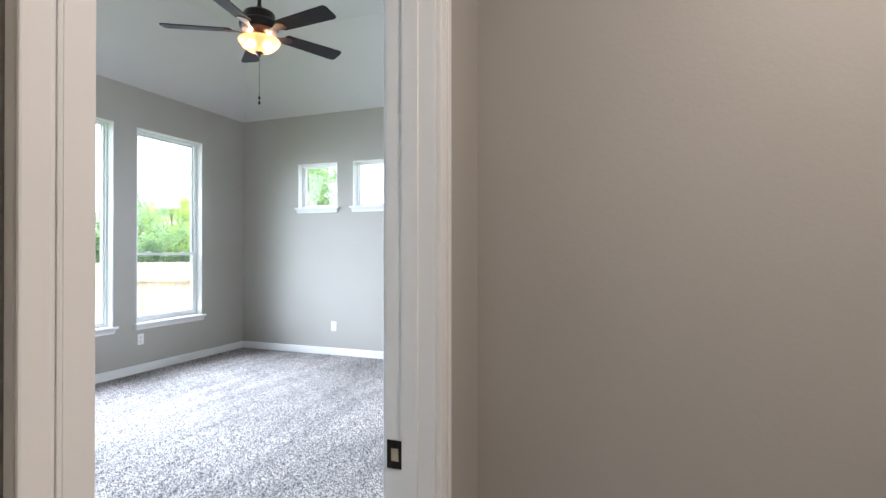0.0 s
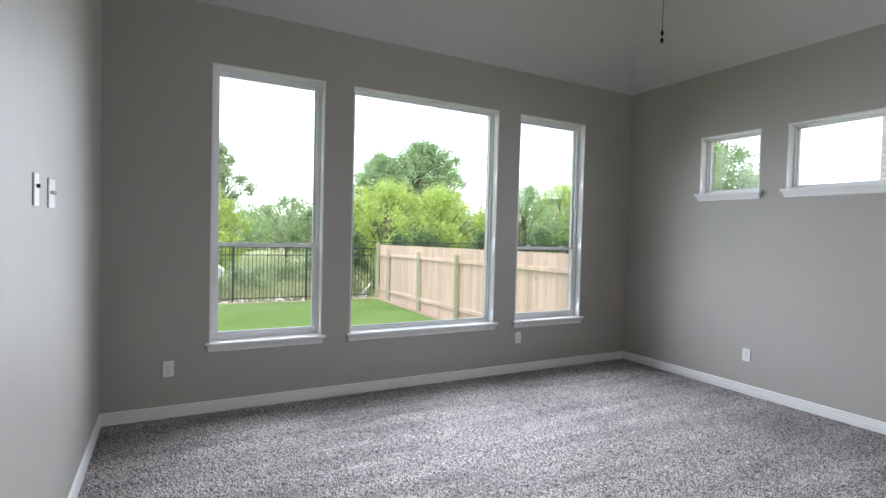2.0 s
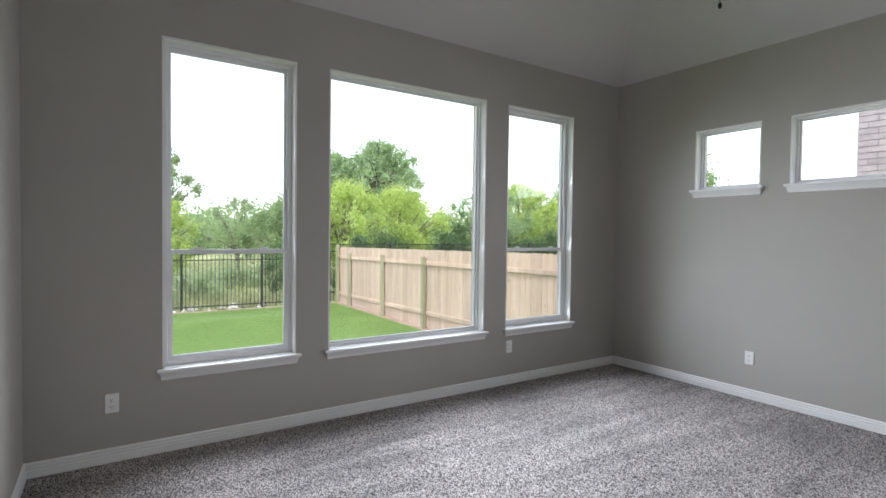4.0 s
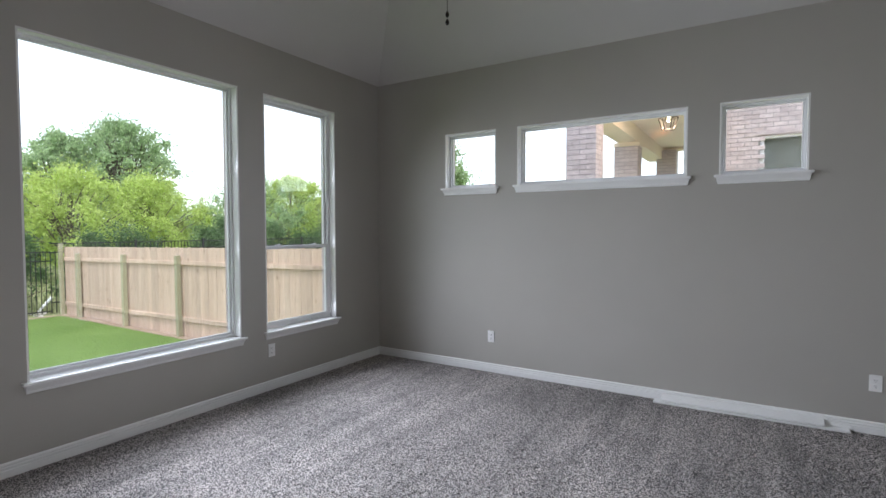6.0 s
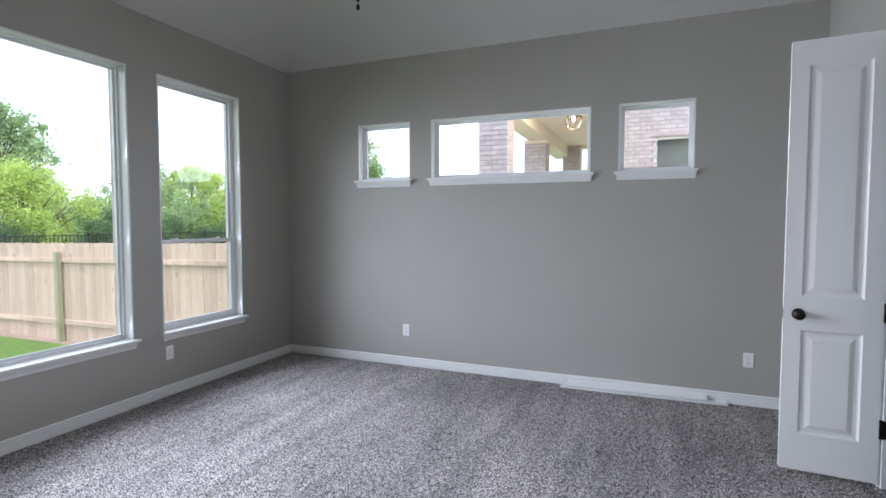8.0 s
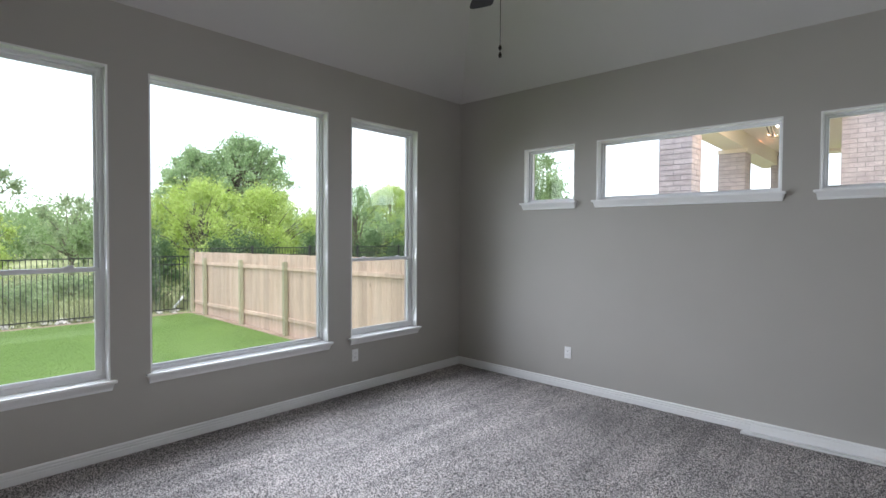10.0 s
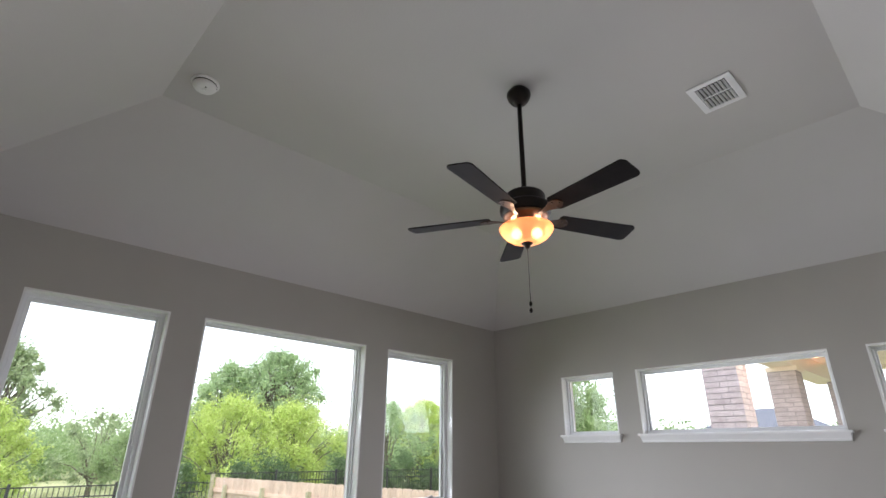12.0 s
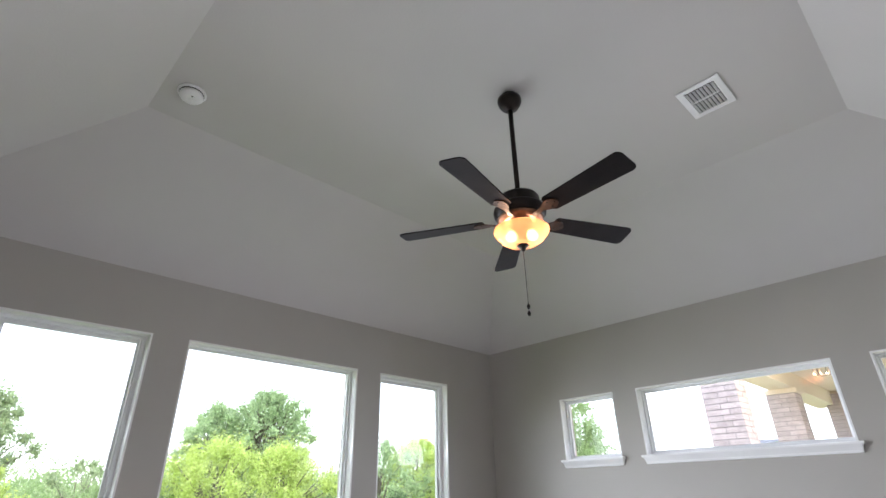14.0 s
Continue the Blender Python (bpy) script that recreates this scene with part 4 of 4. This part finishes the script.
for a in range(13):
    y0 = Y0 + a * 2.2
    up = 0.22 if y0 + 1.2 > FY else 0.0
    for z in (0.12, 1.46, 1.70):
        part("rail", box(bmesh.new(), -0.016, 0.016, y0, y0 + 2.2, z + up - 0.014, z + up + 0.014), IRON, iron)
    if not 0.9 < y0 < FY:
        part("post", box(bmesh.new(), -0.032, 0.032, y0 - 0.032, y0 + 0.032, -0.3, 1.78 + up, 0.004), IRON, iron)


# ---- trees and bushes ----
def limb(bm, a, b, r0, r1, seg=7):
    a, b = Vector(a), Vector(b)
    q = (b - a).to_track_quat("Z", "Y").to_matrix()
    ra = [bm.verts.new(a + q @ Vector((r0 * math.cos(2 * math.pi * i / seg), r0 * math.sin(2 * math.pi * i / seg), 0))) for i in range(seg)]
    rb = [bm.verts.new(b + q @ Vector((r1 * math.cos(2 * math.pi * i / seg), r1 * math.sin(2 * math.pi * i / seg), 0))) for i in range(seg)]
    for i in range(seg):
        bm.faces.new((ra[i], ra[(i + 1) % seg], rb[(i + 1) % seg], rb[i]))


def tree(name, x, y, height, spread, trunk, clumps, leaves, size, leaf, seed, label, droop=0.0, low=0.35, cat="tree", puff=1.0):
    """A tapered, forked trunk; every clump hangs on a limb of its own and is a loose cloud of leaves."""
    rg = random.Random(seed)
    nr = np.random.default_rng(seed)
    z0 = ground_height(x, y) - 0.1
    t = thing(name, label, cat, pose(x, y, z0))
    bm = bmesh.new()
    fork = height * low
    lean = Vector((rg.uniform(-0.08, 0.08), rg.uniform(-0.08, 0.08), 1)) * fork
    mid = lean * 0.5 + Vector((rg.uniform(-0.05, 0.05), rg.uniform(-0.05, 0.05), 0)) * fork
    limb(bm, (0, 0, 0), mid, trunk * 1.25, trunk)
    limb(bm, mid, lean, trunk, trunk * 0.8)
    pts, nrm = [], []
    per = leaves // clumps
    for c in range(clumps):
        u = (c + 0.5) / clumps
        zc = low * height * 0.9 + (height * 0.93 - low * height * 0.9) * u
        prof = math.sin(math.pi * min(1.0, 0.18 + 0.80 * u)) ** 0.7
        a = c * 2.399 + rg.uniform(-0.5, 0.5)
        rad = spread * prof * rg.uniform(0.25, 1.05)
        ce = Vector((math.cos(a) * rad, math.sin(a) * rad, zc))
        elbow = lean.lerp(ce, 0.5) + Vector((rg.uniform(-0.1, 0.1), rg.uniform(-0.1, 0.1), 0.12)) * spread
        limb(bm, lean * rg.uniform(0.75, 1.0), elbow, trunk * 0.42, trunk * 0.24, 5)
        limb(bm, elbow, ce, trunk * 0.24, trunk * 0.06, 5)
        r = spread * rg.uniform(0.24, 0.46) * puff
        k = int(per * rg.uniform(0.7, 1.3))
        d = nr.normal(0, 1, (k, 3))
        d /= np.linalg.norm(d, axis=1)[:, None]
        rr = r * np.abs(nr.normal(0, 0.72, (k, 1)))
        p = np.array(ce) + d * rr * np.array((0.92, 0.92, 0.95))
        p[:, 2] -= droop * np.abs(nr.normal(0, 1, k)) * r
        pts.append(p)
        nrm.append(d)
    part("trunk", bm, BARK, t, "grey-brown forked trunk")
    p, d = np.concatenate(pts), np.concatenate(nrm)
    p[:, 2] = np.maximum(p[:, 2], 0.15)
    n = len(p)
    d = d + nr.normal(0, 0.7, (n, 3))
    d /= np.linalg.norm(d, axis=1)[:, None]
    u = np.cross(d, nr.normal(0, 1, (n, 3)))
    u /= np.linalg.norm(u, axis=1)[:, None] + 1e-9
    v = np.cross(d, u)
    s = size * nr.uniform(0.6, 1.4, (n, 1))
    co = np.stack([p - u * s, p + v * s * 0.42, p + u * s, p - v * s * 0.42], 1).reshape(-1, 3)
    crown = new("crown", mesh_from(co, np.arange(4 * n).reshape(-1, 4), "crown", leaf))
    crown.parent = t
    return t


WOOD = "leafy trees beyond the fence"
TREES = (
    # x, y, height, spread, trunk, clumps, leaves, leaf size, leaf, label, droop, low, puff
    ("tree", -33.0, 13.4, 10.2, 4.1, 0.26, 150, 42000, 0.11, LEAF_FAR, "tall green broadleaf tree above the thicket", 0.1, 0.34, 0.46),
    ("tree", -33.5, 9.9, 8.9, 3.0, 0.2, 100, 27000, 0.11, LEAF_FAR, "tall open-crowned green tree above the thicket", 0.1, 0.36, 0.5),
    ("tree", -20.0, 5.0, 5.05, 2.7, 0.13, 70, 36000, 0.062, LEAF_LIME, "yellow-green feathery tree behind the fence", 0.55, 0.22, 0.5),
    ("tree", -20.0, 8.3, 4.9, 3.0, 0.13, 74, 38000, 0.062, LEAF_LIME, "yellow-green feathery tree behind the fence", 0.55, 0.22, 0.5),
    ("tree", -23.0, 3.0, 4.3, 2.4, 0.12, 40, 24000, 0.075, LEAF_MID, "bushy green tree beyond the iron fence", 0.2, 0.2, 0.7),
    ("tree", -18.5, 12.6, 5.1, 2.6, 0.12, 46, 15000, 0.075, LEAF_FAR, "open green tree behind the plank fence", 0.2, 0.25, 0.65),
    ("tree", -19.5, 16.0, 5.6, 3.0, 0.13, 60, 30000, 0.07, LEAF_LIME, "yellow-green feathery tree behind the fence", 0.5, 0.22, 0.5),
    ("tree", -20.0, 20.5, 5.4, 3.2, 0.14, 36, 18000, 0.09, LEAF_MID, "green tree behind the plank fence", 0.2, 0.25, 0.8),
    ("tree", -26.0, -3.0, 7.8, 2.5, 0.2, 64, 24000, 0.085, LEAF_PALE, "tall grey-green tree beyond the iron fence", 0.15, 0.34, 0.55),
    ("tree", -20.0, -3.4, 4.6, 1.8, 0.12, 50, 26000, 0.06, LEAF_LIME, "yellow-green feathery tree beyond the iron fence", 0.55, 0.18, 0.6),
    ("tree", -20.5, -6.6, 4.3, 2.3, 0.12, 34, 18000, 0.075, LEAF_LIME, "yellow-green feathery tree beyond the iron fence", 0.4, 0.2, 0.8),
    ("tree", -31.0, -9.5, 8.0, 4.0, 0.22, 30, 14000, 0.13, LEAF_MID, "green broadleaf tree beyond the meadow", 0.15, 0.3, 0.75),
    ("tree", -27.0, 1.5, 4.9, 2.0, 0.10, 26, 7000, 0.07, LEAF_PALE, "thin grey-green tree with bare twigs", 0.2, 0.3, 0.6),
    ("tree", -7.6, 12.4, 5.9, 2.7, 0.12, 70, 34000, 0.07, LEAF_MID, "green tree seen through the high windows", 0.15, 0.28, 0.7),
)
for i, (nm, x, y, h, sp, tr, cl, lv, sz, lf, lb, dr, lo, pf) in enumerate(TREES):
    tagged(tree(nm, x, y, h, sp, tr, cl, lv, sz, lf, 40 + i, lb, dr, lo, puff=pf), group=WOOD)

BUSH = "bushes along the fence"
rb = random.Random(9)
for i in range(16):
    y = -9.0 + i * 1.75 + rb.uniform(-0.4, 0.4)
    dark = y > 0.2
    x = FX - (rb.uniform(1.5, 3.0) if dark else rb.uniform(3.5, 8.0))
    tagged(tree("bush", x, y, rb.uniform(2.0, 2.8) if dark else rb.uniform(0.7, 1.15), rb.uniform(0.9, 1.4), 0.05, 16, 8000, 0.055, LEAF_DARK if dark else LEAF_PALE, 80 + i, "dark leafy bush behind the fence" if dark else "low grey-green bush in the scrub", 0.15, 0.12, cat="bush"), group=BUSH)


def far_woods():
    """The far tree line: rough leaf clouds in a long uneven band."""
    nr = np.random.default_rng(77)
    pts = []
    for k in range(150):
        a = radians(nr.uniform(60, 200))
        r = nr.uniform(62, 110)
        x, y = 4 + r * math.cos(a), -4 + r * math.sin(a)
        h = nr.uniform(4.0, 8.0)
        m = 1000
        d = nr.normal(0, 1, (m, 3))
        d /= np.linalg.norm(d, axis=1)[:, None]
        pts.append(np.array((x, y, ground_height(x, y) + h * 0.45)) + d * nr.random(m)[:, None] ** 0.4 * np.array((h * 0.6, h * 0.6, h * 0.55)))
    p = np.concatenate(pts)
    n = len(p)
    u = nr.normal(0, 1, (n, 3))
    u /= np.linalg.norm(u, axis=1)[:, None]
    v = np.cross(u, nr.normal(0, 1, (n, 3)))
    v /= np.linalg.norm(v, axis=1)[:, None]
    s = nr.uniform(0.14, 0.28, (n, 1))
    co = np.stack([p - u * s, p + v * s * 0.6, p + u * s, p - v * s * 0.6], 1).reshape(-1, 3)
    tagged(new("far_woods", mesh_from(co, np.arange(4 * n).reshape(-1, 4), "far_woods", LEAF_MID)), "distant line of green woods", "woods", kind="stuff")


far_woods()

tagged(tree("bush", FX - 1.5, -3.7, 1.25, 0.8, 0.04, 10, 3000, 0.06, LEAF_PALE, 120, "low grey-green bush in the scrub", 0.1, 0.12, cat="bush"), group=BUSH)
bm = bmesh.new()
bmesh.ops.create_icosphere(bm, subdivisions=3, radius=0.17)
for v in bm.verts:
    v.co *= 1 + 0.35 * noise.noise(v.co * 9)
    v.co.x *= 0.55
    v.co.y *= 0.72
    v.co.z *= 1.3
tagged(part("plastic_bag", bm, PLASTIC, m=pose(FX - 1.0, -3.32, GZ + 0.86, 0, 25, 0)), "white plastic bag caught in the brush", "plastic bag")
tagged(part("pipe_scrap", lathe(((0, 0), (0.035, 0), (0.035, 0.62), (0, 0.62)), 14), PLASTIC, m=pose(FX - 0.45, 1.15, GZ - 0.03, -38, 8, 0)), "white plastic pipe leaning on the stones", "pipe")

# ---- covered porch and brick wing ----
BL, BHT, JO = 0.194, 0.064, 0.011


def brick_mesh(length):
    return mesh_of("brick", box(bmesh.new(), -length / 2, length / 2, 0.0, 0.05, -BHT / 2, BHT / 2, 0.0), BRICK)


FULL, HALF = brick_mesh(BL), brick_mesh(BL / 2)


def brick_face(parent, m, length, z0, z1, lo, hi, hole=None):
    """Running-bond bricks proud of their bed; those between lo and hi are single pieces, the rest one mesh."""
    rest = bmesh.new()
    course = 0
    z = z0 + BHT / 2 + JO
    while z + BHT / 2 < z1:
        u = (BL + JO) / 2 if course % 2 else 0.0
        spans = [] if course % 2 == 0 else [(0.0, BL / 2)]
        while u < length - 0.02:
            b = length if length - u - BL < 0.06 else u + BL
            spans.append((u, b))
            u = b + JO
        for a, b in spans:
            c = (a + b) / 2
            if hole and hole[0] < c < hole[1] and hole[2] < z < hole[3]:
                continue
            if b - a < 0.03:
                continue
            if lo < z < hi:
                me = FULL if b - a > 0.15 else HALF
                piece("brick", me, parent, m @ pose(c, -0.007 + 0.002 * ((course * 7 + int(a * 10)) % 3 - 1), z) @ Matrix.Diagonal(((b - a) / (BL if me == FULL else BL / 2), 1, 1, 1)))
            else:
                box(rest, a, b, -0.007, 0.03, z - BHT / 2, z + BHT / 2)
        z += BHT + JO
        course += 1
    if len(rest.verts):
        tagged(part("brickwork", rest, BRICK, parent, m=m), kind="stuff")
    else:
        rest.free()


def brick_column(x0, x1, y0, y1, ztop, singles):
    col = thing("brick_column", "pale pink brick porch column", "column", pose(x0, y0, GZ - 0.2), "porch columns")
    h = ztop - GZ + 0.2
    w, d = x1 - x0, y1 - y0
    part("core", boxes((0.0, w, 0.0, d, 0, h)), BED, col, "grey mortar core")
    lo, hi = (2.5, h) if singles else (9, 9)
    brick_face(col, pose(0, 0, 0), w, 0, h, lo, hi)
    brick_face(col, pose(w, 0, 0, 0, 0, 90), d, 0, h, lo, hi)
    brick_face(col, pose(0, d, 0, 0, 0, -90), d, 0, h, 9, 9)
    return col


PZ = 3.45
brick_column(1.235, 1.675, 2.98, 3.40, 3.6, True)
brick_column(1.235, 1.675, 6.02, 6.45, 3.1, True)
brick_column(1.56, 1.99, 9.0, 9.45, 3.38, False)
porch = thing("covered_porch", "beige covered porch with beams over brick columns", "porch", pose(0, 0, PZ))
part("porch_ceiling", boxes((1.3, 3.2, 3.05, 9.5, 0.0, 0.06)), STUCCO, porch, "beige boarded porch ceiling")
part("beam", boxes((1.3, 1.68, 3.4, 9.5, -0.28, 0.0)), STUCCO, porch)
part("beam", boxes((1.69, 3.2, 9.1, 9.5, -0.06, 0.0)), STUCCO, porch)
part("column_cap", box(bmesh.new(), 1.22, 1.72, 6.0, 6.48, -0.36, -0.281, 0.008), STUCCO, porch)
part("fascia", boxes((1.3, 3.2, 3.05, 3.1, 0.06, 0.4)), STUCCO, porch)
part("porch_roof", boxes((1.1, 3.3, 2.9, 9.7, 0.42, 0.5)), SHINGLE, porch)
tagged(part("porch_floor", boxes((1.1, 3.3, 2.8, 9.7, GZ - 0.1, -0.1)), MORTAR), "concrete porch slab", "porch floor", kind="structure")

lan = thing("porch_lantern", "black metal cage lantern hanging from the porch ceiling", "lantern", pose(2.55, 3.75, PZ))
part("canopy", lathe(((0, 0), (0.06, 0), (0.055, -0.02), (0, -0.025)), 20), BRONZE, lan)
part("stem", lathe(((0, -0.02), (0.006, -0.02), (0.006, -0.29), (0, -0.29)), 8), BRONZE, lan)
cage = bmesh.new()
for k in range(6):
    a0, a1 = 2 * math.pi * k / 6, 2 * math.pi * (k + 1) / 6
    for (ra, za), (rb2, zb) in (((0.05, -0.14), (0.14, -0.19)), ((0.14, -0.19), (0.08, -0.36))):
        limb(cage, (ra * math.cos(a0), ra * math.sin(a0), za), (rb2 * math.cos(a0), rb2 * math.sin(a0), zb), 0.006, 0.006, 5)
    for r, z in ((0.05, -0.14), (0.14, -0.19), (0.08, -0.36)):
        limb(cage, (r * math.cos(a0), r * math.sin(a0), z), (r * math.cos(a1), r * math.sin(a1), z), 0.006, 0.006, 5)
part("cage", cage, BRONZE, lan, m=pose(0, 0, -0.15))
# unlit lantern: the faint glow of its bulb is added
part("bulb", lathe(((0, -0.30), (0.014, -0.31), (0.026, -0.345), (0.022, -0.375), (0, -0.39)), 16), glow("bulb_added_glow", (1.0, 0.8, 0.55), 0.9), lan, "bulb with a faint added glow")
# added fill lamp warming the porch underside; no fitting here gives this light
pl = new("porch_fill_lamp", bpy.data.lights.new("porch_fill_lamp", "POINT"))
pl.data.energy, pl.data.color, pl.data.shadow_soft_size = PORCH_FILL_WATTS, (1.0, 0.72, 0.48), 0.03
pl.matrix_basis = pose(2.55, 3.75, PZ - 0.43)

wing = thing("brick_wing", "pale pink brick wing of the house with a window", "house wing", pose(3.1, 5.6, GZ - 0.2))
HOLE = (0.635, 1.9, 2.2, 4.08)
part("wall", wall_with_openings(0.0, 5.0, 0.0, 4.9, 0.0, 0.2, (HOLE,)), BED, wing, "brick wall bed of grey mortar")
brick_face(wing, pose(0, 0, 0), 1.9, 0.0, 4.9, 2.95, 4.75, HOLE)
part("side_wall", boxes((0.0, 0.2, 0.21, 3.0, 0, 4.9)), BRICK, wing)
part("roof", boxes((-0.3, 5.2, -0.1, 3.2, 4.9, 5.05)), SHINGLE, wing)
bm = bmesh.new()
ring(bm, HOLE[0], HOLE[1], HOLE[2], HOLE[3], 0.06, 0.04, 0.12, 0.003)
wwin = part("window", bm, VINYL, wing, "white window frame")
part("pane", boxes((HOLE[0] + 0.05, HOLE[1] - 0.05, 0.09, 0.095, HOLE[2] + 0.05, HOLE[3] - 0.05)), GLASS, wwin)
part("blind", boxes((HOLE[0], HOLE[1], 0.22, 0.24, HOLE[2], HOLE[3])), material("grey_blind", (0.22, 0.23, 0.22), (0.3, 0.31, 0.3), 3, 0.8), wwin, "grey blind behind the glass")
part("lintel", boxes((HOLE[0] - 0.05, HOLE[1] + 0.05, -0.02, 0.0, HOLE[3], HOLE[3] + 0.07)), BRICK, wing)


# ---- far houses over the back fence ----
def far_house(x, y, w, d, h, rz, label):
    hs = thing("house", label, "house", pose(x, y, ground_height(x, y) - 0.2, 0, 0, rz), "houses in the distance")
    part("wall", boxes((-w / 2, w / 2, -d / 2, d / 2, 0, h)), SIDING, hs)
    bm = bmesh.new()
    e = 0.5
    a = [bm.verts.new(p) for p in ((-w / 2 - e, -d / 2 - e, h), (w / 2 + e, -d / 2 - e, h), (w / 2 + e, d / 2 + e, h), (-w / 2 - e, d / 2 + e, h))]
    r0, r1 = bm.verts.new((-w / 2 + d / 2, 0, h + d * 0.33)), bm.verts.new((w / 2 - d / 2, 0, h + d * 0.33))
    bm.faces.new((a[0], a[1], r1, r0))
    bm.faces.new((a[2], a[3], r0, r1))
    bm.faces.new((a[1], a[2], r1))
    bm.faces.new((a[3], a[0], r0))
    bm.faces.new(a)
    part("roof", bm, SHINGLE, hs, "blue-grey shingled hip roof")
    for k in range(4):
        u = -w / 2 + w * (k + 0.5) / 4
        wd = part("window", boxes((u - 0.5, u + 0.5, -d / 2 - 0.03, -d / 2 - 0.002, h - 2.0, h - 0.6)), DARK_PARTS_SHADE, hs, "dark window")
        part("window_frame", boxes((u - 0.56, u + 0.56, -d / 2 - 0.02, -d / 2 - 0.001, h - 2.08, h - 2.0), (u - 0.56, u + 0.56, -d / 2 - 0.02, -d / 2 - 0.001, h - 0.6, h - 0.52)), VINYL, wd)


far_house(-16.0, 68.0, 15, 10, 4.4, 10, "pale far house with blue-grey shingled roof")
far_house(0.5, 74.0, 14, 10, 4.2, -6, "pale far house with blue-grey shingled roof")
far_house(-34.0, 66.0, 14, 9, 4.0, 20, "pale far house with blue-grey shingled roof")

# ---- brick veneer outside the bedroom ----
tagged(part("wall_veneer_west", wall_with_openings(D - 0.3, 0.26, -0.35, WT, 0.145, 0.2, [(a + 0.004, b - 0.004, c + 0.004, d - 0.004) for a, b, c, d in W_WIN]), BRICK, m=WEST), "pale brick facing outside the bedroom", "wall", kind="structure")
tagged(part("wall_veneer_north", wall_with_openings(-0.14, C + 1.4, -0.35, WT, 0.145, 0.2, [(a + 0.004, b - 0.004, c + 0.004, d - 0.004) for a, b, c, d in N_WIN]), BRICK), "pale brick facing outside the bedroom", "wall", kind="structure")
